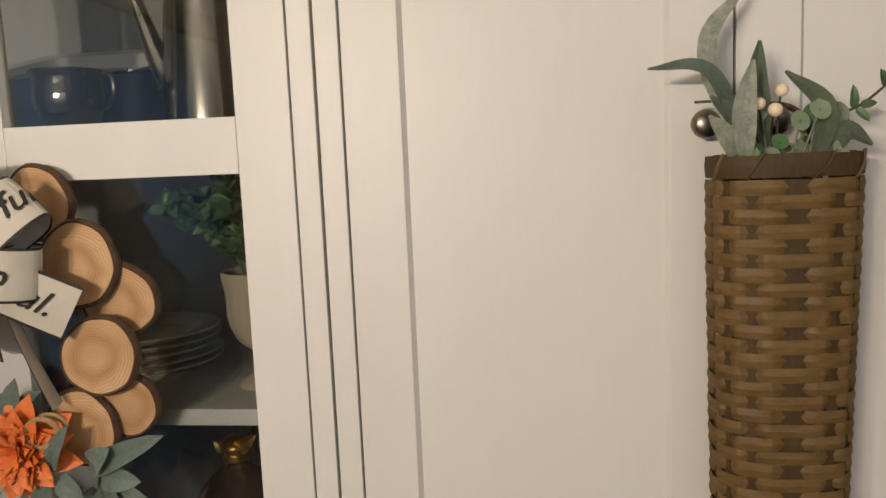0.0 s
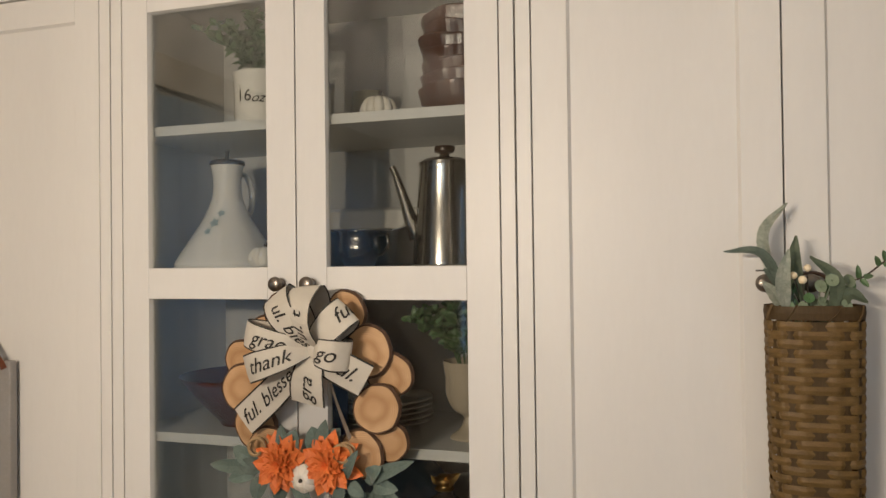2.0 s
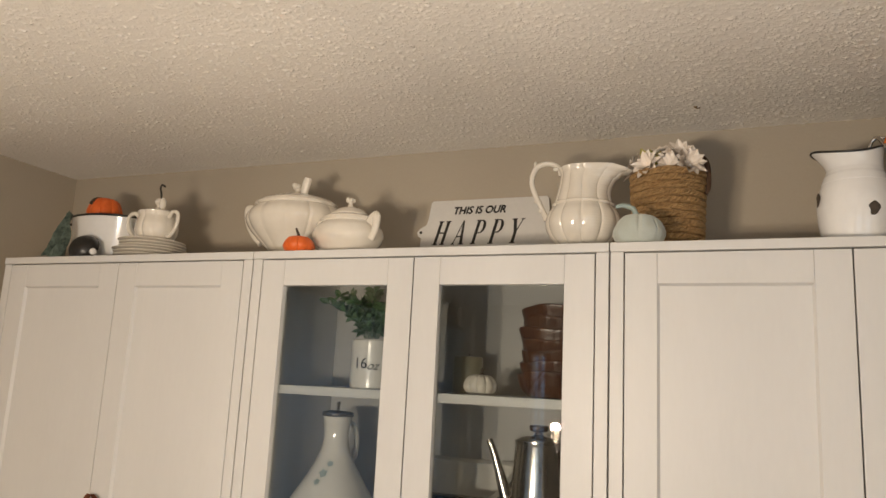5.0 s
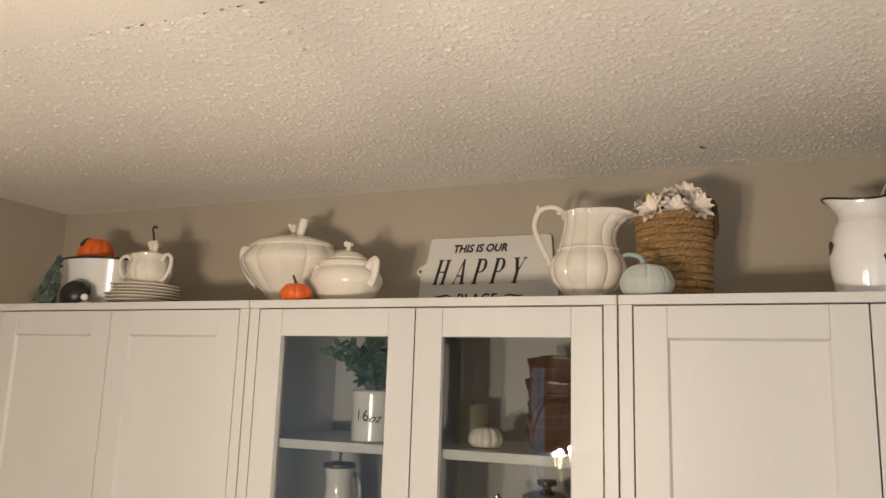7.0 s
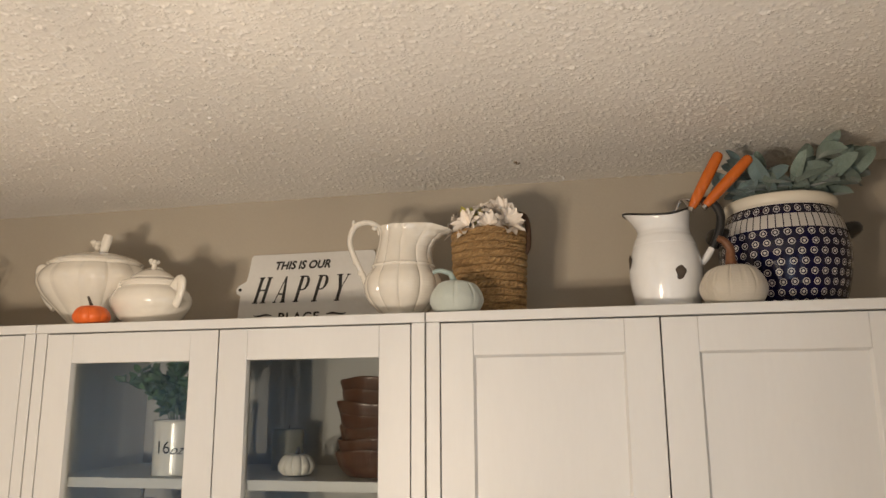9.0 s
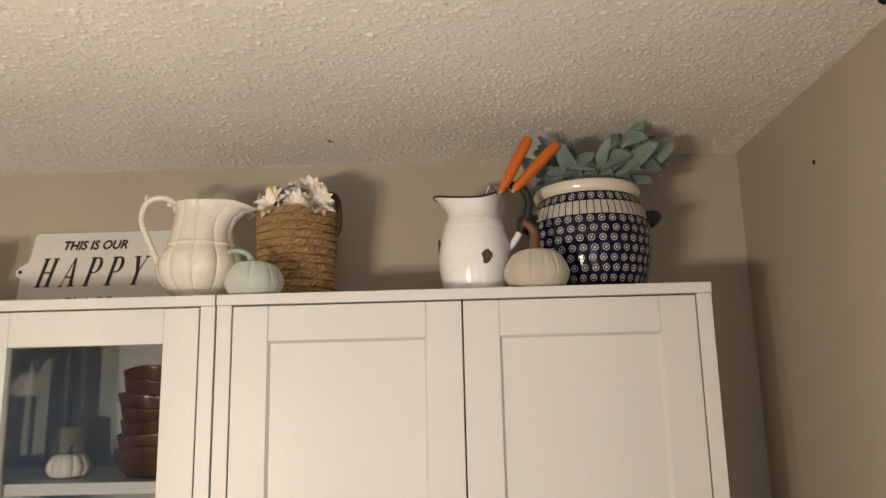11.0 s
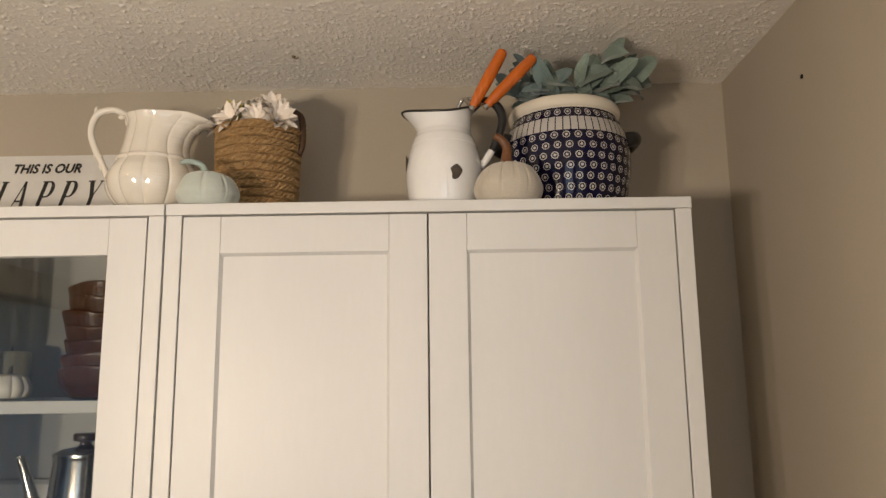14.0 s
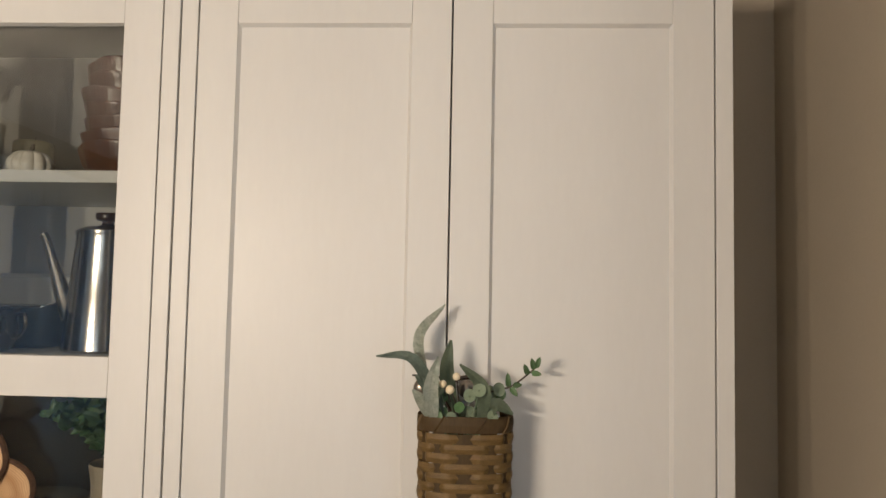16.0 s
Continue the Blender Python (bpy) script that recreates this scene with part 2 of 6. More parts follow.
setting("ceiling_added_room", box((XR + 0.1, YF - 0.1, ZC), (XN + 0.12, -1.78, ZC + 0.05)), M_CEIL, "off-white ceiling of the unseen added room", "ceiling")


def ceiling():
    """Sprayed ceiling: a fine grid with small uneven drops of plaster."""
    nx, ny = 1180, 420
    xs = np.linspace(XL - 0.05, XR + 0.05, nx)
    ys = np.linspace(-0.60, YB + 0.05, ny)
    rng = np.random.default_rng(4)
    z = np.zeros((ny, nx))
    for passes, amp, cut in ((1, 0.0030, 0.75), (0, 0.0014, 1.0)):
        g = rng.normal(size=(ny, nx))
        for _ in range(passes):
            g = (g + np.roll(g, 1, 0) + np.roll(g, -1, 0) + np.roll(g, 1, 1) + np.roll(g, -1, 1)) / 5
        z += amp * np.clip(g / g.std() - cut, 0, 1.6) / 1.6
    gx, gy = np.meshgrid(xs, ys)
    verts = np.stack([gx, gy, ZC - z], -1).reshape(-1, 3).tolist()
    faces = [(j * nx + i, (j + 1) * nx + i, (j + 1) * nx + i + 1, j * nx + i + 1) for j in range(ny - 1) for i in range(nx - 1)]
    for x0, x1, y0, y1, zz in ((XL - 0.1, XR + 0.1, YF - 0.1, -0.60, ZC), (XL - 0.1, XR + 0.1, YF - 0.1, YB + 0.1, ZC + 0.08)):
        b = len(verts)
        verts += [(x0, y0, zz), (x1, y0, zz), (x1, y1, zz), (x0, y1, zz)]
        faces.append((b + 3, b + 2, b + 1, b))
    me = bpy.data.meshes.new("ceiling")
    me.from_pydata(verts, [], faces)
    me.materials.append(M_CEIL)
    smooth(me)
    return tagged(new("ceiling", me), "off-white sprayed popcorn textured ceiling", "ceiling", kind="structure")


ceiling()
nail = thing("nail", (XR, 0.041, 2.329), "small dark nail in the bare side wall", "nail")
part("nail_head", lathe([(0, 0), (0.004, 0.0005), (0.004, 0.002), (0, 0.003)], 12, smoothing=0), M_BLACK, nail).rotation_euler = (0, radians(-90), 0)
part("shank", lathe([(0.0016, -0.01), (0.0016, 0.001), (0, 0.001)], 8, smoothing=0), M_BLACK, nail).rotation_euler = (0, radians(-90), 0)


def window(name, m, w, h, label):
    """A window set in a wall opening, facing +x of its own frame: frame, bars, panes and the dusk behind them."""
    e = thing(name, (0, 0, 0), label, "window", kind="structure")
    e.matrix_world = m
    t = 0.05 if w > 0.3 else 0.012
    for lo, hi in (((-w / 2, -0.04, -h / 2), (-w / 2 + t, 0.04, h / 2)), ((w / 2 - t, -0.04, -h / 2), (w / 2, 0.04, h / 2)),
                   ((-w / 2 + t, -0.04, -h / 2), (w / 2 - t, 0.04, -h / 2 + t)), ((-w / 2 + t, -0.04, h / 2 - t), (w / 2 - t, 0.04, h / 2)),
                   ((-t * 0.4, -0.03, -h / 2 + t), (t * 0.4, 0.03, h / 2 - t))):
        part("window_frame", box(lo, hi, 0.003), M_TRIM, e)
    p = part("pane", box((-w / 2 + t, 0.045, -h / 2 + t), (w / 2 - t, 0.05, h / 2 - t)), M_DUSK, e, "dusk-blue window pane")
    p.visible_shadow = False
    return e


def curtain(name, m, w, h, folds, label, cloth=None):
    e = thing(name, (0, 0, 0), label, "curtain")
    e.matrix_world = m
    bm = bmesh.new()
    nx = folds * 10
    rows = [[bm.verts.new((-w / 2 + w * i / nx, 0.022 * math.sin(2 * math.pi * folds * i / nx) * (0.6 + 0.4 * k / 6), -h * k / 6)) for i in range(nx + 1)] for k in range(7)]
    for a, b in zip(rows, rows[1:]):
        for i in range(nx):
            bm.faces.new((a[i], a[i + 1], b[i + 1], b[i]))
    bmesh.ops.solidify(bm, geom=bm.faces[:], thickness=0.002)
    part("cloth", bm, cloth or M_CURTAIN, e, angle=None)
    part("curtain_rod", tube([(-w / 2 - 0.05, 0, 0.02), (0, 0, 0.02), (w / 2 + 0.05, 0, 0.02)], 0.011), M_BLACK, e)
    return e


window("window_1", pose(-0.8, YF - 0.06, 1.475, 0, 0, 180), 0.12, 1.25, "narrow white framed sidelight at dusk")
# this window is unseen, added as the source of the south fill
window("fill_window", pose(0.8, YF - 0.06, 1.475, 0, 0, 180), 1.0, 1.25, "unseen white framed window at dusk, added for fill")
window("window_2", pose(XL - 0.06, -2.5, 1.5, 0, 0, 90), 2.4, 1.2, "unseen white framed window at dusk, added for fill behind a thin curtain")
window("window_4", pose(XR + 0.06, -1.25, 1.75, 0, 0, -90), 0.9, 1.2, "unseen white framed window at dusk, added for fill behind a side curtain")
curtain("curtain", pose(XR - 0.040, -0.555, 2.435, 0, 0, 90), 0.44, 2.38, 4, "pale grey curtain hanging beside the window", M_PALECLOTH)
curtain("curtain", pose(XL + 0.10, -2.5, 2.25, 0, 0, 90), 2.75, 2.2, 20, "thin pale blue curtain drawn across the window")


def chandelier():
    e = thing("chandelier", (0.04, -1.64, 1.6), "black wire orb chandelier with lit candle bulbs", "chandelier")
    for k in range(4):
        a = math.pi * k / 4 + 0.3
        pts = [(0.27 * math.sin(2 * math.pi * i / 16) * math.cos(a), 0.27 * math.sin(2 * math.pi * i / 16) * math.sin(a), 0.12 + 0.27 * math.cos(2 * math.pi * i / 16)) for i in range(17)]
        part("hoop", tube(pts, 0.0035, 6, 3), M_BLACK, e)
    part("stem", tube([(0, 0, -0.02), (0, 0, 0.4), (0, 0, ZC - 1.6)], 0.006), M_BLACK, e)
    # disc added to keep bulb light off the ceiling overhead
    part("light_block_plate", lathe([(0, 0.300), (0.195, 0.294), (0.201, 0.297), (0.195, 0.300), (0.03, 0.312), (0, 0.33)], 48, smoothing=0), M_BLACK, e)
    part("ceiling_rose", lathe([(0, ZC - 1.632), (0.05, ZC - 1.630), (0.065, ZC - 1.61), (0.066, ZC - 1.6)], 32, smoothing=2), M_BLACK, e)
    for bx, by, bz in BULBS:
        x, y, z = bx - 0.04, by + 1.64, bz - 1.6
        part("arm", tube([(0, 0, 0), (x * 0.5, y * 0.5, -0.03), (x, y, 0.0)], 0.005, 8), M_BLACK, e)
        c = part("candle_sleeve", lathe([(0.011, 0), (0.011, 0.045), (0, 0.045)], 16, smoothing=0), M_TRIM, e)
        c.location = (x, y, 0)
        b = part("bulb", lathe([(0.008, 0.0), (0.016, 0.02), (0.014, 0.036), (0.004, 0.06), (0, 0.066)], 16), M_BULB, e, "lit candle bulb")
        b.location = (x, y, 0.046)
        b.visible_shadow = False
    return e


chandelier()

# ---- the three cabinets ----
SIDE, PITCH, DEPTH = 0.0245, 0.813, 0.365


def knob(parent, x, z):
    k = part("knob", lathe([(0, 0), (0.009, 0.0005), (0.0085, 0.003), (0.005, 0.006), (0.005, 0.013), (0.0115, 0.017), (0.0135, 0.0225), (0.011, 0.028), (0.005, 0.0305), (0, 0.031)], 28, smoothing=3), M_KNOB, parent, "round pewter knob")
    k.matrix_basis = pose(x, -0.0005, z, 90)
    return k


def door(parent, x0, x1, z0, z1, glazed, knob_x):
    """Frame door with a recessed panel, or with two panes and a middle rail."""
    d = part("door", box((x0, 0.0005, z0), (x0 + 0.0585, 0.0205, z1), 0.0012), M_CAB, parent, angle=20)
    st = 0.0585
    part("stile", box((x1 - st, 0.0005, z0), (x1, 0.0205, z1), 0.0012), M_CAB, d, angle=20)
    part("rail", box((x0 + st + 0.0002, 0.0008, z1 - 0.058), (x1 - st - 0.0002, 0.0202, z1), 0.0010), M_CAB, d, angle=20)
    part("rail", box((x0 + st + 0.0002, 0.0008, z0), (x1 - st - 0.0002, 0.0202, z0 + 0.07), 0.0010), M_CAB, d, angle=20)
    if glazed:
        part("rail", box((x0 + st + 0.0002, 0.0008, 1.484), (x1 - st - 0.0002, 0.0202, 1.543), 0.0010), M_CAB, d, angle=20)
        for a, b in ((z0 + 0.07, 1.484), (1.543, z1 - 0.058)):
            part("pane", box((x0 + st - 0.004, 0.012, a - 0.004), (x1 - st + 0.004, 0.0155, b + 0.004)), M_GLASS, d, "clear reflective glass pane")
    else:
        bm = bmesh.new()
        a, b, lo, hi, k = x0 + st, x1 - st, z0 + 0.07, z1 - 0.058, 0.004
        o = [bm.verts.new(p) for p in ((a, 0.0015, lo), (b, 0.0015, lo), (b, 0.0015, hi), (a, 0.0015, hi))]
        i = [bm.verts.new(p) for p in ((a + k, 0.0075, lo + k), (b - k, 0.0075, lo + k), (b - k, 0.0075, hi - k), (a + k, 0.0075, hi - k))]
        for j in range(4):
            bm.faces.new((o[j], o[(j + 1) % 4], i[(j + 1) % 4], i[j]))
        bm.faces.new(i)
        part("panel", bm, M_CAB, d, angle=1)
    knob(d, knob_x, 1.513)
    return d


def cabinet(cx, glazed, label):
    e = thing("cabinet", (cx, 0, 0), label, "cabinet", "row of white cabinets")
    w = 0.405
    for s in (-1, 1):
        lo, hi = sorted((s * w, s * (w - SIDE)))
        part("side_panel", box((lo, 0, 0.0), (hi, DEPTH, CAB_TOP - 0.0182), 0.0012), M_CAB, e, angle=20)
    part("top_panel", box((-w - 0.0004, -0.003, CAB_TOP - 0.018), (w + 0.0004, DEPTH, CAB_TOP), 0.0015), M_CAB, e, angle=20)
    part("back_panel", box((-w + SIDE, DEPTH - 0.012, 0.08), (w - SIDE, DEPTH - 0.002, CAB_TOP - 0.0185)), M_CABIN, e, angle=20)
    part("plinth", box((-w + SIDE, 0.02, 0.0), (w - SIDE, 0.04, 0.075)), M_CAB, e, angle=20)
    inner = w - SIDE - 0.0022
    for zs in ((0.08, 0.56, 0.90, 1.222, 1.541, 1.822) if glazed else (0.08, 1.1)):
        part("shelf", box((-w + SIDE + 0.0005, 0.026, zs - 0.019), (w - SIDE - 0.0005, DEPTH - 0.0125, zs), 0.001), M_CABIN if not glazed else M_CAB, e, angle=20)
    door(e, -inner, -0.0012, 0.08, 2.0995, glazed, -0.031)
    door(e, 0.0012, inner, 0.08, 2.0995, glazed, 0.031)
    return e


cabinet(-PITCH, False, "tall white cabinet with two shaker panel doors")
cabinet(0, True, "tall white display cabinet with two glazed doors")
cabinet(PITCH, False, "tall white cabinet with two shaker panel doors")

M_TWINE_HOOK = surface("tarnished_brass", (0.16, 0.11, 0.06), (0.24, 0.17, 0.09), 0.5, metal=0.6, big=30, fine=200)
# made-up plate and hook stand for a tiny dark flat mark
mark = thing("ceiling_mark", (0.551, 0.219, ZC), "tiny brown mark on the ceiling, modelled as a hook", "hook")
part("plate", lathe([(0, -0.003), (0.003, -0.003), (0.004, -0.001), (0.004, 0.0)], 16, smoothing=0), M_TWINE_HOOK, mark)
part("hook", tube([(0, 0, -0.003), (0.002, 0, -0.005), (0.006, 0, -0.0055), (0.010, 0, -0.003)], 0.0012, 6), M_TWINE_HOOK, mark)

sensor = thing("wall_sensor", (XL, 0.06, 2.32), "small dark plastic box mounted on the side wall", "sensor")
part("case", box((0.0, -0.045, -0.032), (0.018, 0.045, 0.032), 0.004), M_BLACK, sensor, angle=20)
part("lens", lathe([(0, 0.003), (0.010, 0.002), (0.013, 0.0)], 20), M_BLACK, sensor).matrix_basis = pose(0.018, 0, 0, 0, 90, 0)

# ---- materials of the things ----
M_CREAM = surface("cream_ironstone_glaze", (0.70, 0.655, 0.57), (0.76, 0.72, 0.64), 0.12, big=8, fine=60, bumpy=0.03, coat=0.8, rvar=0.05)
M_WHITEC = surface("white_glazed_china", (0.72, 0.70, 0.65), (0.78, 0.76, 0.72), 0.16, big=8, fine=60, bumpy=0.03, coat=0.5)
M_ENAMEL = surface("white_enamel", (0.74, 0.74, 0.73), (0.80, 0.80, 0.79), 0.14, big=9, fine=70, bumpy=0.03, coat=0.7, rvar=0.05)
M_BLACKEN = surface("black_enamel", (0.008, 0.008, 0.008), (0.018, 0.017, 0.016), 0.35, big=20, fine=150)
M_CHIP = surface("rusty_enamel_chip", (0.03, 0.025, 0.02), (0.10, 0.075, 0.055), 0.7, big=80, fine=300, bumpy=0.4)
M_ORANGE = surface("orange_pumpkin_skin", (0.62, 0.10, 0.015), (0.74, 0.15, 0.025), 0.42, big=20, fine=150, bumpy=0.1)
M_ORWOOD = surface("orange_painted_handle", (0.44, 0.088, 0.005), (0.57, 0.135, 0.010), 0.26, big=30, fine=150, stretch=(1, 1, 0.2), bumpy=0.08, coat=0.3)
M_MINT = surface("mint_velvet", (0.405, 0.451, 0.404), (0.478, 0.510, 0.469), 0.8, big=15, fine=300, bumpy=0.2, sheen=0.4)
M_LINEN = surface("oatmeal_velvet", (0.42, 0.38, 0.31), (0.50, 0.46, 0.39), 0.85, big=15, fine=300, bumpy=0.2, sheen=0.3)
M_WHITEP = surface("white_matt_ceramic", (0.70, 0.66, 0.58), (0.77, 0.73, 0.66), 0.45, big=15, fine=120, bumpy=0.08)
M_STEM = surface("brown_dried_stem", (0.084, 0.028, 0.010), (0.180, 0.072, 0.025), 0.5, big=40, fine=200, bumpy=0.4)
M_DARKSTEM = surface("dark_dried_stem", (0.03, 0.022, 0.016), (0.07, 0.05, 0.035), 0.6, big=40, fine=200, bumpy=0.3)
M_GREYSTEM = surface("grey_green_velvet_stem", (0.26, 0.33, 0.31), (0.34, 0.41, 0.38), 0.8, big=40, fine=200)
M_LAMB = surface("dusty_green_leaf", (0.085, 0.125, 0.10), (0.19, 0.24, 0.205), 0.75, big=25, fine=250, bumpy=0.2, sheen=0.3, vary=0.22)
M_LEAFB = surface("blue_green_leaf", (0.085, 0.135, 0.13), (0.15, 0.205, 0.20), 0.7, big=25, fine=250, bumpy=0.2, sheen=0.3, vary=0.25)
M_OLIVE = surface("olive_green_leaf", (0.095, 0.135, 0.085), (0.185, 0.225, 0.155), 0.6, big=30, fine=250, bumpy=0.2, vary=0.3)
M_FROST = surface("frosted_pale_leaf", (0.24, 0.29, 0.23), (0.56, 0.58, 0.52), 0.7, big=120, fine=500, bumpy=0.4, vary=0.12)
M_BOX = surface("deep_green_foliage", (0.035, 0.085, 0.03), (0.08, 0.15, 0.06), 0.5, big=30, fine=200, vary=0.4)
M_PETAL = surface("orange_silk_petal", (0.68, 0.14, 0.025), (0.78, 0.24, 0.065), 0.6, big=60, fine=300, bumpy=0.15, vary=0.2)
M_WPETAL = surface("ivory_silk_petal", (0.74, 0.66, 0.57), (0.82, 0.76, 0.69), 0.65, big=60, fine=300, bumpy=0.12, vary=0.12)
M_GOLDENC = surface("tan_flower_core", (0.30, 0.19, 0.07), (0.45, 0.31, 0.13), 0.8, big=80, fine=400, bumpy=0.4)
M_YLEAF = surface("yellow_green_leaf", (0.34, 0.30, 0.05), (0.50, 0.45, 0.10), 0.6, big=40, fine=250, bumpy=0.2)
M_WLEAF = surface("deep_sage_leaf", (0.055, 0.09, 0.075), (0.14, 0.185, 0.165), 0.7, big=25, fine=250, bumpy=0.2, sheen=0.2, vary=0.3)
M_URN = surface("beige_glazed_china", (0.44, 0.37, 0.28), (0.54, 0.46, 0.36), 0.22, big=8, fine=60, bumpy=0.05, coat=0.3)
M_CANDLE = surface("olive_wax", (0.27, 0.25, 0.17), (0.36, 0.33, 0.23), 0.45, big=12, fine=90, bumpy=0.05)
M_BERRY = surface("cream_berry", (0.66, 0.56, 0.38), (0.74, 0.65, 0.48), 0.35, big=60, fine=300)
M_BARK = surface("dark_bark", (0.05, 0.025, 0.014), (0.13, 0.07, 0.04), 0.85, big=90, fine=400, bumpy=0.9, dist=0.003)
M_BOWL = surface("dark_acacia_wood", (0.038, 0.011, 0.005), (0.105, 0.033, 0.012), 0.30, stretch=(1, 1, 4), big=12, fine=45, bumpy=0.04)
M_STEEL = surface("polished_steel", (0.42, 0.39, 0.36), (0.52, 0.49, 0.45), 0.17, metal=1.0, stretch=(1, 1, 0.05), big=60, fine=400, bumpy=0.05, rvar=0.08)
M_TARNISH = surface("tarnished_steel", (0.10, 0.095, 0.09), (0.18, 0.17, 0.16), 0.22, metal=1.0, big=40, fine=250, rvar=0.08)
M_BROWNPL = surface("dark_brown_handle", (0.03, 0.014, 0.008), (0.06, 0.03, 0.016), 0.3, big=30, fine=200, coat=0.2)
M_SLATE = surface("slate_blue_pan", (0.06, 0.085, 0.115), (0.11, 0.14, 0.18), 0.3, big=15, fine=90, metal=0.4)
M_PEWTER = surface("grey_pewter_lid", (0.10, 0.09, 0.085), (0.17, 0.155, 0.145), 0.45, big=30, fine=200, metal=0.7)
M_DARKGL = surface("smoky_dark_glass", (0.035, 0.028, 0.026), (0.06, 0.05, 0.046), 0.2, big=12, fine=80, coat=0.3)
M_GOLD = surface("aged_brass", (0.40, 0.24, 0.08), (0.55, 0.36, 0.14), 0.35, metal=1.0, big=40, fine=250)
M_RIBBON = surface("ivory_linen_ribbon", (0.47, 0.44, 0.38), (0.55, 0.52, 0.46), 0.85, big=30, fine=700, bumpy=0.35)
M_INK = surface("black_ink", (0.012, 0.011, 0.010), (0.022, 0.020, 0.018), 0.7, big=40, fine=300, bumpy=0)
M_GREYB = surface("grey_painted_board", (0.21, 0.20, 0.195), (0.27, 0.26, 0.25), 0.7, big=8, fine=160, bumpy=0.25)
M_TEAL = surface("teal_painted_wood", (0.16, 0.46, 0.40), (0.22, 0.54, 0.47), 0.65, big=10, fine=200, bumpy=0.25)
M_STRAP = surface("russet_grosgrain", (0.17, 0.055, 0.025), (0.25, 0.09, 0.045), 0.85, stretch=(1, 1, 8), big=20, fine=300, bumpy=0.5)
M_SIGN = surface("white_enamel_plaque", (0.60, 0.59, 0.56), (0.68, 0.67, 0.64), 0.4, big=9, fine=120, bumpy=0.1)
M_CLOTH = surface("dark_green_print_cloth", (0.012, 0.025, 0.025), (0.30, 0.38, 0.31), 0.85, big=35, fine=120, bumpy=0.4)
M_SEAG = surface("honey_seagrass", (0.15, 0.072, 0.020), (0.60, 0.39, 0.175), 0.55, stretch=(1, 1, 3), big=70, fine=260, bumpy=0.9, dist=0.004)
M_SPLINT = surface("brown_ash_splint", (0.18, 0.108, 0.035), (0.36, 0.228, 0.084), 0.5, stretch=(8, 8, 30), big=6, fine=40, bumpy=0.3, vary=0.28)
M_STAKE = surface("dark_ash_stake", (0.078, 0.047, 0.018), (0.145, 0.090, 0.036), 0.62, stretch=(40, 40, 4), big=6, fine=30, bumpy=0.3)
M_BLUE = surface("deep_blue_reflection", (0.02, 0.06, 0.20), (0.03, 0.09, 0.28), 0.15, big=12, fine=80, coat=0.4)
M_TWINE = surface("jute_twine", (0.28, 0.18, 0.09), (0.40, 0.28, 0.15), 0.9, big=80, fine=400, bumpy=0.6)


def slice_mat():
    m, nt, b = nodes_of("pine_end_grain")
    v = obj_coord(nt)
    sep = nt.nodes.new("ShaderNodeSeparateXYZ")
    nt.links.new(v, sep.inputs[0])
    x, y = sep.outputs[0], sep.outputs[1]
    n = noise_tex(nt, v, 30, 3)
    d = val(nt, 'SQRT', val(nt, 'ADD', val(nt, 'POWER', val(nt, 'ADD', x, 0.004), 2), val(nt, 'POWER', y, 2)))
    d = val(nt, 'ADD', d, val(nt, 'MULTIPLY', n, 0.016))
    ring = val(nt, 'POWER', val(nt, 'ABSOLUTE', val(nt, 'SINE', val(nt, 'MULTIPLY', d, 1000))), 3)
    big = noise_tex(nt, v, 14, 3)
    base = mixc(nt, ramp(nt, val(nt, 'ABSOLUTE', val(nt, 'SUBTRACT', d, 0.030)), 0.0, 0.012), (0.36, 0.20, 0.09), mixc(nt, ramp(nt, big, 0.3, 0.7), (0.42, 0.25, 0.12), (0.56, 0.37, 0.205)))
    nt.links.new(mixc(nt, val(nt, 'MULTIPLY', ring, val(nt, 'ADD', val(nt, 'MULTIPLY', noise_tex(nt, v, 45, 2), 0.55), 0.08)), base, (0.27, 0.14, 0.06)), b.inputs["Base Color"])
    b.inputs["Roughness"].default_value = 0.65
    bump(nt, b, ring, 0.10, 0.0004)
    return m


M_SLICE = slice_mat()


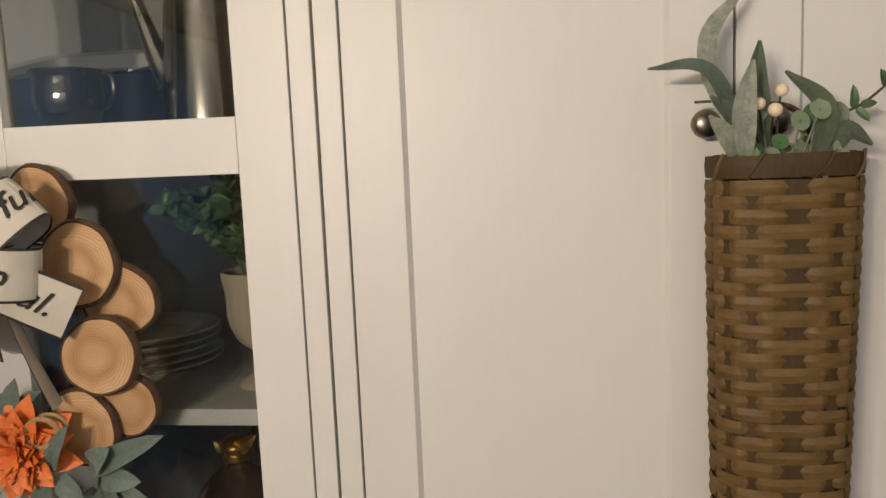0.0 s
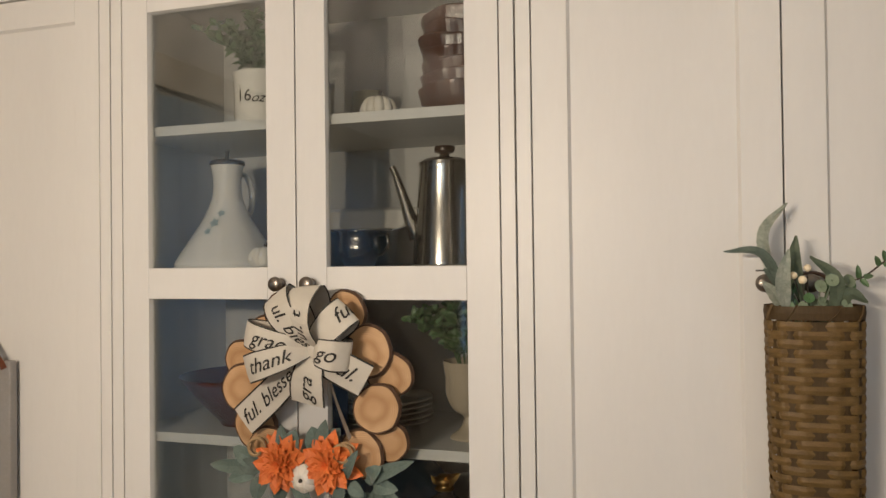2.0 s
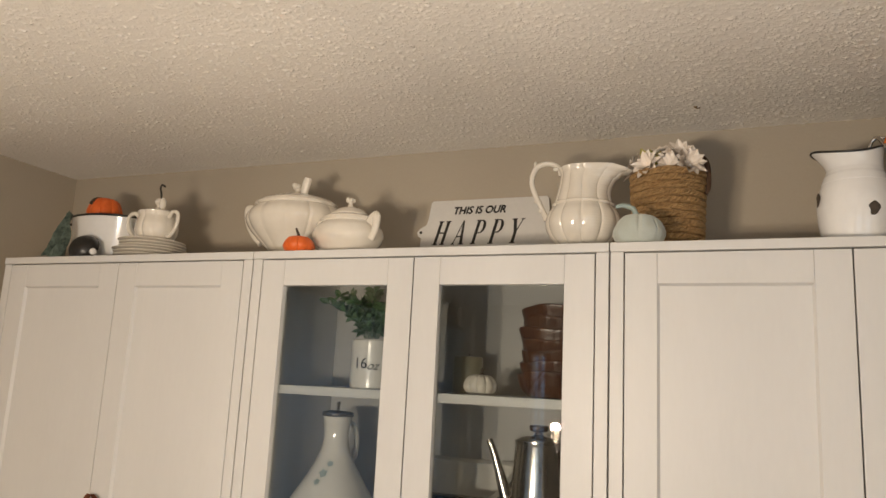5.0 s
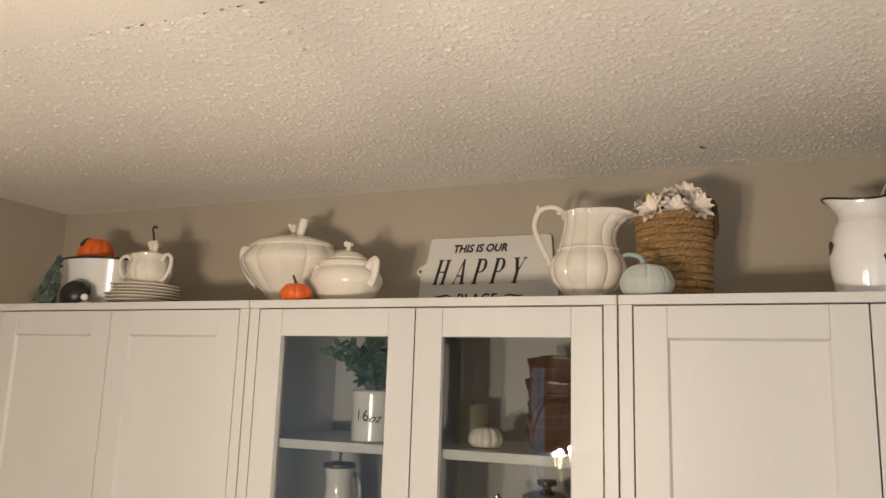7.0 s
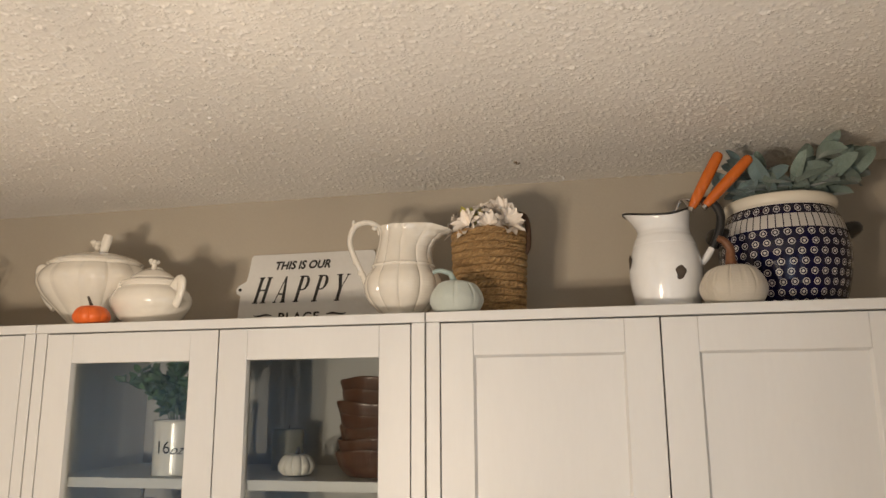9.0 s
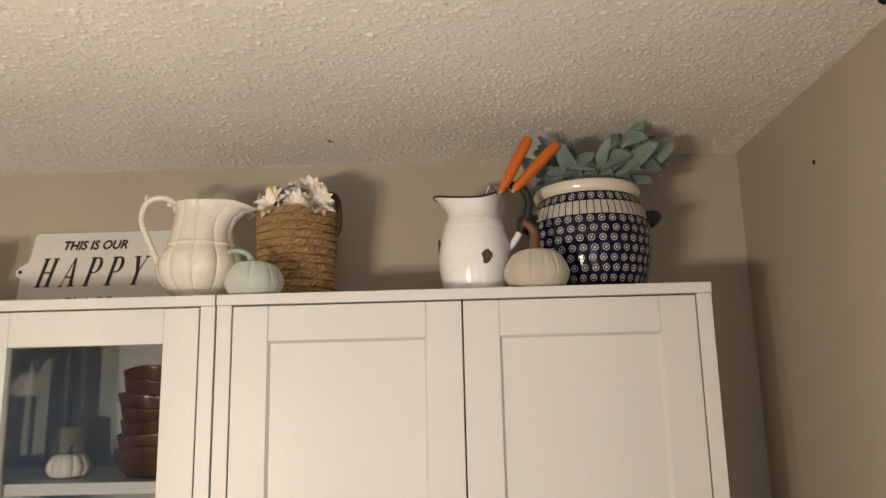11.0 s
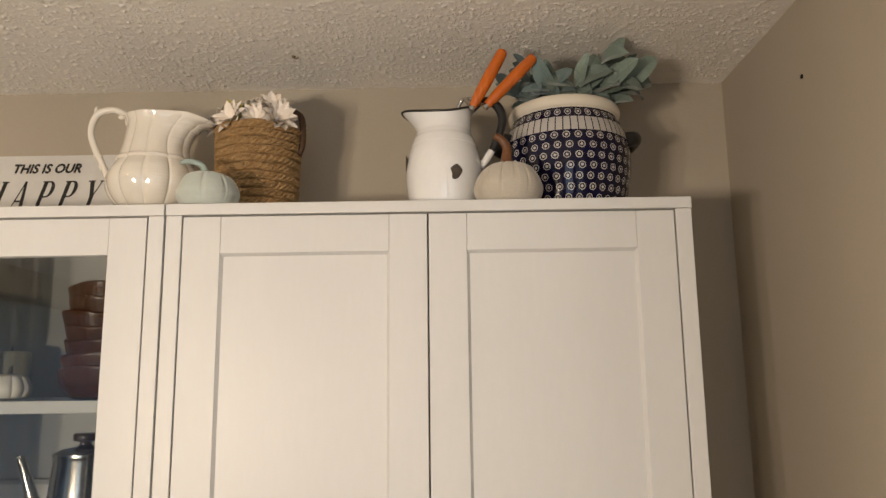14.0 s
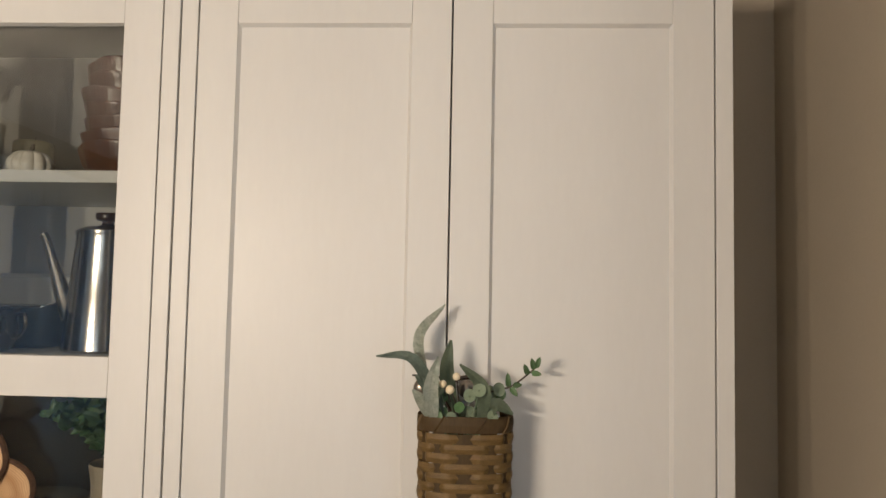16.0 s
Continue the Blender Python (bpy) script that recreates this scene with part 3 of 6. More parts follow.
def pot_mat():
    """Hand-stamped stoneware: rows of ringed white dots on navy, a band of white strokes, a cream rim."""
    m, nt, b = nodes_of("stamped_blue_stoneware")
    v = obj_coord(nt)
    sep = nt.nodes.new("ShaderNodeSeparateXYZ")
    nt.links.new(v, sep.inputs[0])
    x, y, z = sep.outputs
    u = val(nt, 'MULTIPLY', val(nt, 'ARCTAN2', y, x), 36 / (2 * math.pi))

    def dots(zz, pitch, off):
        row = val(nt, 'DIVIDE', val(nt, 'SUBTRACT', zz, off), pitch)
        stag = val(nt, 'ADD', u, val(nt, 'MULTIPLY', val(nt, 'FRACT', val(nt, 'MULTIPLY', val(nt, 'FLOOR', row), 0.5)), 0.5))
        fu = val(nt, 'MULTIPLY', val(nt, 'SUBTRACT', val(nt, 'FRACT', val(nt, 'ADD', stag, 100.0)), 0.5), 1.1)
        fv = val(nt, 'SUBTRACT', val(nt, 'FRACT', row), 0.5)
        d = val(nt, 'SQRT', val(nt, 'ADD', val(nt, 'POWER', fu, 2), val(nt, 'POWER', fv, 2)))
        outer = val(nt, 'MULTIPLY', val(nt, 'GREATER_THAN', d, 0.265), val(nt, 'LESS_THAN', d, 0.35))
        return val(nt, 'MAXIMUM', outer, val(nt, 'LESS_THAN', d, 0.14))

    low = val(nt, 'MULTIPLY', dots(z, 0.0178, 0.0005), val(nt, 'LESS_THAN', z, 0.143))
    up = val(nt, 'MULTIPLY', dots(z, 0.0205, 0.1695), val(nt, 'GREATER_THAN', z, 0.1695))
    inband = val(nt, 'MULTIPLY', val(nt, 'GREATER_THAN', z, 0.143), val(nt, 'LESS_THAN', z, 0.1695))
    su = val(nt, 'ABSOLUTE', val(nt, 'SUBTRACT', val(nt, 'FRACT', val(nt, 'ADD', val(nt, 'MULTIPLY', u, 1.5), 100.5)), 0.5))
    band = val(nt, 'MULTIPLY', inband, val(nt, 'GREATER_THAN', su, 0.07))
    white = val(nt, 'MAXIMUM', val(nt, 'MAXIMUM', low, up), band)
    n = noise_tex(nt, v, 25, 3)
    navy = mixc(nt, n, (0.002, 0.002, 0.016), (0.004, 0.004, 0.032))
    col = mixc(nt, white, navy, (0.44, 0.42, 0.39))
    col = mixc(nt, val(nt, 'GREATER_THAN', z, 0.190), col, (0.66, 0.61, 0.51))
    nt.links.new(col, b.inputs["Base Color"])
    b.inputs["Roughness"].default_value = 0.10
    b.inputs["Specular IOR Level"].default_value = 0.35
    bump(nt, b, noise_tex(nt, v, 60, 2), 0.05, 0.001)
    return m


M_POT = pot_mat()

# ---- builders for leaves, writing, pumpkins ----


def leaf(bm, base, tip, width, facing=(0, -1, 0), arch=0.15, cup=0.25, seg=6, blunt=1.0, twist=0.0):
    """A pointed blade from base to tip, arched towards facing and cupped along its midrib."""
    base, tip, f = Vector(base), Vector(tip), Vector(facing).normalized()
    ax = tip - base
    L = ax.length
    side = ax.cross(f)
    if side.length < 1e-6:
        side = ax.cross(Vector((1, 0.3, 0.2)))
    side.normalize()
    nrm = side.cross(ax).normalized()
    if nrm.dot(f) < 0:
        nrm, side = -nrm, -side
    rows = []
    for i in range(seg + 1):
        t = i / seg
        w = width / 2 * (math.sin(math.pi * min(1, t ** 0.75 * 0.97 + 0.03)) ** (0.75 * blunt)) if 0 < i < seg else width * 0.02
        c = base + ax * t + nrm * (arch * L * math.sin(math.pi * t))
        a = twist * t
        s2, n2 = side * math.cos(a) + nrm * math.sin(a), nrm * math.cos(a) - side * math.sin(a)
        rows.append([bm.verts.new(c - s2 * w + n2 * cup * w), bm.verts.new(c - n2 * 0.0006), bm.verts.new(c + s2 * w + n2 * cup * w)])
    for a, b in zip(rows, rows[1:]):
        for k in range(2):
            bm.faces.new((a[k], a[k + 1], b[k + 1], b[k]))
    return bm


def text_bm(s, size, shear=0.0, align='CENTER', spacing=1.0, thin=0.0):
    cu = bpy.data.curves.new("writing", 'FONT')
    cu.body, cu.size, cu.shear, cu.align_x, cu.align_y, cu.space_character = s, size, shear, align, 'CENTER', spacing
    cu.resolution_u = 3
    cu.offset = -thin
    ob = bpy.data.objects.new("writing", cu)
    scene.collection.objects.link(ob)
    bpy.context.view_layer.update()
    me = bpy.data.meshes.new_from_object(ob.evaluated_get(bpy.context.evaluated_depsgraph_get()))
    bpy.data.objects.remove(ob)
    bpy.data.curves.remove(cu)
    bm = bmesh.new()
    bm.from_mesh(me)
    bpy.data.meshes.remove(me)
    bmesh.ops.triangulate(bm, faces=bm.faces[:])
    return bm


def embolden(bm, grow):
    """Thicken flat letters by copies set a hair apart."""
    me = bpy.data.meshes.new("tmp")
    bm.to_mesh(me)
    for k, (dx, dy) in enumerate(((grow, 0), (-grow, 0), (0, grow), (0, -grow))):
        o = bmesh.new()
        o.from_mesh(me)
        bmesh.ops.translate(o, vec=(dx, dy, 0.00003 * (k + 1)), verts=o.verts)
        merge(bm, o)
    bpy.data.meshes.remove(me)
    return bm


def bent(bm, fn, cuts=1):
    if cuts:
        bmesh.ops.subdivide_edges(bm, edges=bm.edges[:], cuts=cuts, use_grid_fill=True)
    for v in bm.verts:
        v.co = fn(v.co.x, v.co.y, v.co.z)
    return bm


def pumpkin(loc, r, h, mat, stem_mat, stem, label, lobes=10, depth=0.10, wrinkle=0.0, group="", stem_r=0.007, name="pumpkin", crease=14):
    e = thing(name, loc, label, "pumpkin", group)
    prof = [(0.0, 0.012 * h / 0.07), (r * 0.35, 0.002), (r * 0.75, 0.003), (r * 0.98, h * 0.32), (r * 0.97, h * 0.58), (r * 0.72, h * 0.9), (r * 0.35, h * 1.0), (r * 0.12, h * 0.93), (0, h * 0.9)]
    bm = lathe(prof, 96, lobes, depth)
    if wrinkle:
        for v in bm.verts:
            a = math.atan2(v.co.y, v.co.x)
            q = v.co.z / h
            k = 1 + wrinkle * ((0.8 * math.sin(3 * a + 1.3 * math.sin(2 * a)) + 0.35 * math.sin(7 * a + 2 * math.sin(3 * a))) * (0.3 + 0.5 * max(0, q)) - 2.2 * max(0, math.cos(crease * a / 2 + 1.4 * math.sin(2 * a + 0.7))) ** 10 * max(0, q) ** 1.5)
            v.co.x *= k
            v.co.y *= k
    part("body", bm, mat, e, angle=None)
    n = len(stem)
    part("stem", tube([(0, 0, h * 0.88)] + [Vector(p) for p in stem], [stem_r * 1.5] + [stem_r * (1 - 0.45 * i / n) for i in range(n)], 10), stem_mat, e)
    return e


def mirror_handle(parent, pts, rad, mat, name="handle", flat=1.0, label=""):
    return part(name, tube(pts, rad, 12, 6, flat=flat), mat, parent, label)


# ---- things on the cabinet tops ----
T = CAB_TOP


def roaster():
    e = thing("enamel_pan", (-1.040, 0.175, T), "white enamel pan with a black rim and black handles", "pan")
    bm = bmesh.new()
    prof = [(0.0, 0.004), (0.085, 0.0), (0.097, 0.006), (0.111, 0.130), (0.1125, 0.134), (0.108, 0.135), (0.095, 0.012), (0, 0.009)]
    lathe(prof, 64, sx=1.10, sy=0.80, bm=bm, smoothing=0)
    part("body", bm, M_ENAMEL, e, angle=30)
    part("rim", tube([(0.1125 * 1.10 * math.cos(a), 0.1125 * 0.80 * math.sin(a), 0.1345) for a in np.linspace(0, 2 * math.pi, 25)], 0.0032, 8, 2), M_BLACKEN, e, "black enamel rim")
    part("handle", tube([(-0.112, -0.03, 0.12), (-0.142, -0.025, 0.125), (-0.148, 0.0, 0.127), (-0.142, 0.025, 0.125), (-0.112, 0.03, 0.12)], 0.004), M_BLACKEN, e)


roaster()
pumpkin((-1.075, 0.175, T + 0.122), 0.049, 0.080, M_ORANGE, M_DARKSTEM, [(-0.006, -0.028, 0.072), (-0.010, -0.044, 0.056)], "small orange pumpkin sitting in the white enamel pan", 9, 0.08)
# a bed of folded cloth lies under the pumpkin, inside the pan
bedding = thing("cloth", (-1.06, 0.185, T + 0.010), "folded pale cloth filling the enamel pan", "cloth")
part("fold", lathe([(0, 0.0), (0.07, 0.0), (0.078, 0.03), (0.075, 0.095), (0.05, 0.114), (0, 0.114)], 32, 7, 0.05, sy=0.8), M_LINEN, bedding, angle=None)


def tea_towel():
    e = thing("tea_towel", (-1.078, 0.058, T), "dark green printed towel draped beside the pan", "towel")
    bm = bmesh.new()
    rows = []
    for k in range(15):
        t = k / 14
        z = 0.128 - 0.125 * t
        row = []
        for i in range(13):
            s = i / 12
            w = 0.014 + 0.014 * t
            x = (s - 0.5) * 2 * w + 0.018 - 0.020 * t + 0.004 * math.sin(9 * t + 4 * s)
            y = -0.012 + 0.014 * math.sin(11 * s + 5 * t) * (0.35 + t) - 0.016 * t
            row.append(bm.verts.new((x, y, z + 0.006 * math.sin(6 * s))))
        rows.append(row)
    for a, b in zip(rows, rows[1:]):
        for i in range(12):
            bm.faces.new((a[i], a[i + 1], b[i + 1], b[i]))
    bmesh.ops.solidify(bm, geom=bm.faces[:], thickness=0.004)
    lowest = min(v.co.z for v in bm.verts)
    bmesh.ops.translate(bm, vec=(0, 0, -lowest), verts=bm.verts)
    part("cloth", bm, M_CLOTH, e, angle=None)


tea_towel()


def black_lid():
    e = thing("pot_lid", (-1.0, 0.055, T), "small black enamel lid with a white knob, lying on edge", "lid")
    bm = lathe([(0, 0.03), (0.02, 0.028), (0.034, 0.016), (0.040, 0.002), (0.042, 0.0), (0.039, 0.0), (0.032, 0.012), (0, 0.026)], 40)
    d = part("dome", bm, M_BLACKEN, e, angle=None)
    d.matrix_basis = pose(0, 0, 0.030, 62, 0, 12)
    k = part("knob", ball((0, 0, 0), 0.0095, sub=3), M_ENAMEL, e, "white enamel knob")
    k.location = (0.046, -0.012, 0.020)
    part("edge", tube([(0.01, -0.004, 0.004), (0.04, -0.012, 0.004), (0.075, -0.01, 0.004)], 0.004), M_ENAMEL, e)


black_lid()


def plate_mesh(r):
    return mesh_of(lathe([(0, 0.003), (r * 0.5, 0.002), (r * 0.55, 0.0), (r * 0.60, 0.003), (r * 0.80, 0.008), (r, 0.0125), (r * 1.0, 0.0145), (r * 0.97, 0.0150), (r * 0.78, 0.011), (r * 0.58, 0.0055), (0, 0.0055)], 56, smoothing=2), M_CREAM, "plate", None)


def plate_stack(x, y, z, radii, step, group, label):
    shared = {}
    for k, r in enumerate(radii):
        shared.setdefault(r, plate_mesh(r))
        o = tagged(new("plate", shared[r]), label, "plate", group)
        o.location = (x + 0.002 * math.sin(k * 2.3), y + 0.002 * math.cos(k * 1.7), z + step * k)
    return z + step * (len(radii) - 1) + 0.0055


top_of_plates = plate_stack(-0.832, 0.125, T, [0.097, 0.097, 0.097, 0.086, 0.086, 0.086], 0.0085, "stack of saucers", "cream ironstone saucer in a low stack")


def sugar_bowl():
    z0 = top_of_plates
    e = thing("sugar_bowl", (-0.825, 0.125, z0), "cream ironstone sugar bowl with two handles and its lid inside", "bowl")
    part("body", lathe([(0, 0.002), (0.034, 0.0), (0.040, 0.006), (0.054, 0.03), (0.056, 0.052), (0.050, 0.075), (0.053, 0.088), (0.050, 0.088), (0.046, 0.074), (0.05, 0.05), (0.036, 0.01), (0, 0.008)], 72, 10, 0.05), M_CREAM, e, angle=None)
    for s in (-1, 1):
        mirror_handle(e, [(s * 0.050, -0.012, 0.074), (s * 0.066, -0.016, 0.088), (s * 0.084, -0.018, 0.078), (s * 0.082, -0.018, 0.048), (s * 0.066, -0.016, 0.026), (s * 0.050, -0.012, 0.020)], [0.006, 0.0052, 0.005, 0.005, 0.005, 0.006], M_CREAM)
    part("lid", lathe([(0, 0.086), (0.044, 0.084), (0.046, 0.088), (0.03, 0.097), (0.010, 0.103), (0.008, 0.110), (0.014, 0.120), (0.008, 0.129), (0, 0.130)], 40), M_CREAM, e, angle=None)
    part("finial", ball((0.022, -0.012, 0.112), 0.010, scale=(0.9, 0.9, 1.7), sub=3), M_CREAM, e)
    part("hook", tube([(0.004, 0, 0.125), (0.001, 0, 0.146), (-0.002, -0.002, 0.160), (0.004, -0.003, 0.168), (0.014, -0.003, 0.163)], 0.0026), M_BLACKEN, e, "dark wire hook")


sugar_bowl()


def tureen(loc, body, lid, mat_lobes, sy, finial_k, handles, label, ladle=None):
    """Footed lidded tureen: profiles for body and lid, a bud finial, looped handles set by angle and points (reach, height)."""
    e = thing("tureen", loc, label, "tureen", "ironstone tureens")
    part("body", lathe(body, 112, mat_lobes, 0.04, sy=sy, lobe_from=body[4][1], lobe_to=body[-4][1]), M_CREAM, e, angle=None)
    lb = part("lid", lathe(lid, 96, mat_lobes, 0.02, sy=sy), M_CREAM, e, angle=None)
    top, k = lid[-1][1], finial_k
    kb = tube([(0, 0, top - 0.004), (0.001, 0, top + 0.008 * k), (0, 0, top + 0.018 * k)], [0.012 * k, 0.007 * k, 0.009 * k], 12)
    for a in range(5):
        ball((0.010 * k * math.cos(a * 1.26 + 0.4), 0.010 * k * math.sin(a * 1.26 + 0.4), top + (0.021 + 0.003 * (a % 2)) * k), 0.0078 * k, kb, 2, (1, 1, 0.9))
    part("finial", kb, M_CREAM, lb, angle=None)
    for ang, pts, thick in handles:
        ca, sa = math.cos(radians(ang)), math.sin(radians(ang)) * sy
        P = [(q * ca, q * sa, z) for q, z in pts]
        h = mirror_handle(e, P, [thick * (1.25, 1.05, 1.15, 1.0, 0.95, 1.2)[i % 6] for i in range(len(P))], M_CREAM, flat=1.5)
        part("handle_leaf", ball(Vector(P[2]) * 1.0 + Vector((0, 0, 0.002)), thick * 1.2, scale=(0.8, 1.0, 1.6), sub=2), M_CREAM, h, angle=None)
    if ladle:
        part("ladle_handle", tube(ladle, [0.009, 0.011, 0.0125, 0.010], 14, flat=0.8), M_CREAM, e, "cream ladle handle standing in the lid notch")
    return e


tureen((-0.441, 0.205, T),
       [(0, 0.004), (0.050, 0.0), (0.057, 0.004), (0.051, 0.013), (0.054, 0.024), (0.080, 0.050), (0.115, 0.084), (0.133, 0.113), (0.131, 0.133), (0.118, 0.149), (0.110, 0.155), (0.113, 0.160), (0.110, 0.163), (0.102, 0.158), (0, 0.145)],
       [(0.102, 0.160), (0.106, 0.164), (0.100, 0.170), (0.072, 0.180), (0.036, 0.187), (0.012, 0.190), (0, 0.190)], 12, 0.82, 1.0,
       ((180, ((0.112, 0.144), (0.138, 0.158), (0.152, 0.155), (0.148, 0.122), (0.126, 0.086), (0.100, 0.064)), 0.0065), (34, ((0.112, 0.144), (0.138, 0.152), (0.150, 0.147), (0.146, 0.118), (0.126, 0.086), (0.100, 0.064)), 0.0065)),
       "large lobed cream ironstone tureen with lid and ladle", [(0.030, -0.020, 0.176), (0.036, -0.022, 0.194), (0.042, -0.024, 0.212), (0.046, -0.025, 0.226)])
tureen((-0.234, 0.125, T),
       [(0, 0.003), (0.055, 0.0), (0.060, 0.004), (0.059, 0.009), (0.069, 0.021), (0.083, 0.040), (0.0875, 0.057), (0.082, 0.074), (0.071, 0.085), (0.067, 0.088), (0.070, 0.093), (0.067, 0.095), (0.061, 0.090), (0, 0.083)],
       [(0.063, 0.092), (0.069, 0.095), (0.066, 0.100), (0.050, 0.106), (0.047, 0.110), (0.030, 0.122), (0.010, 0.128), (0, 0.129)], 0, 0.85, 0.72,
       ((165, ((0.077, 0.082), (0.090, 0.094), (0.099, 0.092), (0.099, 0.072), (0.092, 0.054), (0.084, 0.046)), 0.0055), (-24, ((0.077, 0.082), (0.090, 0.096), (0.099, 0.093), (0.099, 0.072), (0.092, 0.054), (0.084, 0.046)), 0.0070)),
       "small cream ironstone tureen with a lid")
pumpkin((-0.312, 0.038, T), 0.037, 0.040, M_ORANGE, M_DARKSTEM, [(-0.004, 0, 0.046), (-0.010, -0.002, 0.060)], "little orange pumpkin in front of the tureens", 9, 0.07, stem_r=0.003)


def serif_word(word, h, shear):
    """Bold slanted capitals with thick and thin strokes and flat serifs, centred on the line's middle."""
    T1, T0, S = 0.21, 0.055, 0.045

    def stem(x, w):
        return [[(x, 0), (x + w, 0), (x + w, 1), (x, 1)]]

    def serif(x0, x1, z):
        return [[(x0, z), (x1, z), (x1, z + S), (x0, z + S)]]

    def bowl(x, z0, z1, w, t):
        n, out = 14, []
        zc, rz = (z0 + z1) / 2, (z1 - z0) / 2
        for k in range(n):
            a, b = (math.pi * (k / n - 0.5) for k in (k, k + 1))
            out.append([(x + (w - t) * math.cos(a), zc + (rz - T0) * math.sin(a)), (x + w * math.cos(a), zc + rz * math.sin(a)), (x + w * math.cos(b), zc + rz * math.sin(b)), (x + (w - t) * math.cos(b), zc + (rz - T0) * math.sin(b))])
        return out
    glyph = {
        "H": (stem(0.08, T1) + stem(0.60, T1) + [[(0.29, 0.47), (0.60, 0.47), (0.60, 0.53), (0.29, 0.53)]] + serif(0, 0.37, 0) + serif(0, 0.37, 1 - S) + serif(0.52, 0.89, 0) + serif(0.52, 0.89, 1 - S), 0.89),
        "A": ([[(0.08, 0), (0.08 + T0 * 1.2, 0), (0.47, 1), (0.40, 1)], [(0.58, 0), (0.58 + T1 * 1.05, 0), (0.50, 1), (0.38, 1)], [(0.21, 0.30), (0.62, 0.30), (0.61, 0.36), (0.24, 0.36)]] + serif(0, 0.24, 0) + serif(0.50, 0.88, 0), 0.88),
        "P": (stem(0.08, T1) + serif(0, 0.37, 0) + serif(0, 0.30, 1 - S) + [[(0.29, 1 - T0), (0.42, 1 - T0), (0.42, 1), (0.29, 1)], [(0.29, 0.44), (0.42, 0.44), (0.42, 0.44 + T0), (0.29, 0.44 + T0)]] + bowl(0.42, 0.44, 1, 0.33, 0.20), 0.75),
        "Y": ([[(0.34, 0), (0.34 + T1, 0), (0.34 + T1, 0.46), (0.34, 0.46)], [(0.08, 1), (0.08 + T1 * 1.1, 1), (0.55, 0.46), (0.34, 0.46)], [(0.72, 1), (0.72 + T0 * 1.3, 1), (0.52, 0.46), (0.45, 0.46)]] + serif(0, 0.38, 1 - S) + serif(0.62, 0.88, 1 - S) + serif(0.26, 0.63, 0), 0.88)}
    bm = bmesh.new()
    x = 0.0
    for c in word:
        polys, w = glyph[c]
        for k, q in enumerate(polys):
            bm.faces.new([bm.verts.new(((x + a * 0.86 + shear * b * 1.2) * h * 0.78, (b - 0.5) * h, 0.00002 * k)) for a, b in q])
        x += w * 0.86 + 0.40
    return bm


def happy_sign():
    e = thing("metal_sign", (0.031, 0.350, T), "white enamel sign with black lettering leaning on the wall", "sign")
    e.rotation_euler = (radians(-8), 0, 0)
    # outline of one half: a narrow head, a stepped shoulder with a curl, a wide body
    half = [(0.0, 0.201), (0.155, 0.201), (0.160, 0.195), (0.164, 0.150), (0.168, 0.134), (0.186, 0.124), (0.193, 0.114), (0.190, 0.104), (0.180, 0.098), (0.182, 0.0), (0.0, 0.0)]
    bm = bmesh.new()
    loop = [(x, z) for x, z in half] + [(-x, z) for x, z in half[-2:0:-1]]
    fr = [bm.verts.new((x, -0.004, z)) for x, z in loop]
    f = bm.faces.new(fr)
    r = bmesh.ops.extrude_face_region(bm, geom=[f])
    bmesh.ops.translate(bm, vec=(0, 0.008, 0), verts=[v for v in r["geom"] if isinstance(v, bmesh.types.BMVert)])
    bmesh.ops.recalc_face_normals(bm, faces=bm.faces[:])
    part("plate", bm, [M_SIGN], e, angle=20)
    for s in (-1, 1):
        part("screw_hole", lathe([(0, 0), (0.004, 0), (0.004, 0.0015), (0, 0.002)], 14, smoothing=0), M_BLACKEN, e).matrix_basis = pose(s * 0.182, -0.0042, 0.113, 90)
    for body, size, z, grow, spc, sh in (("THIS IS OUR", 0.0285, 0.164, 0.0012, 1.0, 0.25), ("HAPPY", 0.080, 0.104, 0.0, 1.0, 0.28), ("PLACE", 0.0295, 0.034, 0.0009, 1.2, 0.0)):
        t = serif_word(body, 0.066, sh) if body == "HAPPY" else embolden(text_bm(body, size, sh, spacing=spc), grow)
        w = max(v.co.x for v in t.verts) - min(v.co.x for v in t.verts)
        c = (max(v.co.x for v in t.verts) + min(v.co.x for v in t.verts)) / 2
        want = {"THIS IS OUR": 0.142, "HAPPY": 0.250, "PLACE": 0.104}[body]
        bent(t, lambda x, y, q: Vector(((x - c) * want / w - 0.022, -0.0046 - q, y + z + 0.006)), 0)
        part("lettering", t, M_INK, e, angle=None)
    for s in (-1, 1):
        part("flourish", tube([(s * 0.070 - 0.022, -0.0045, 0.046), (s * 0.085 - 0.022, -0.0045, 0.048), (s * 0.105 - 0.022, -0.0045, 0.045), (s * 0.118 - 0.022, -0.0045, 0.047)], [0.001, 0.0025, 0.002, 0.0008], 6), M_INK, e)


happy_sign()


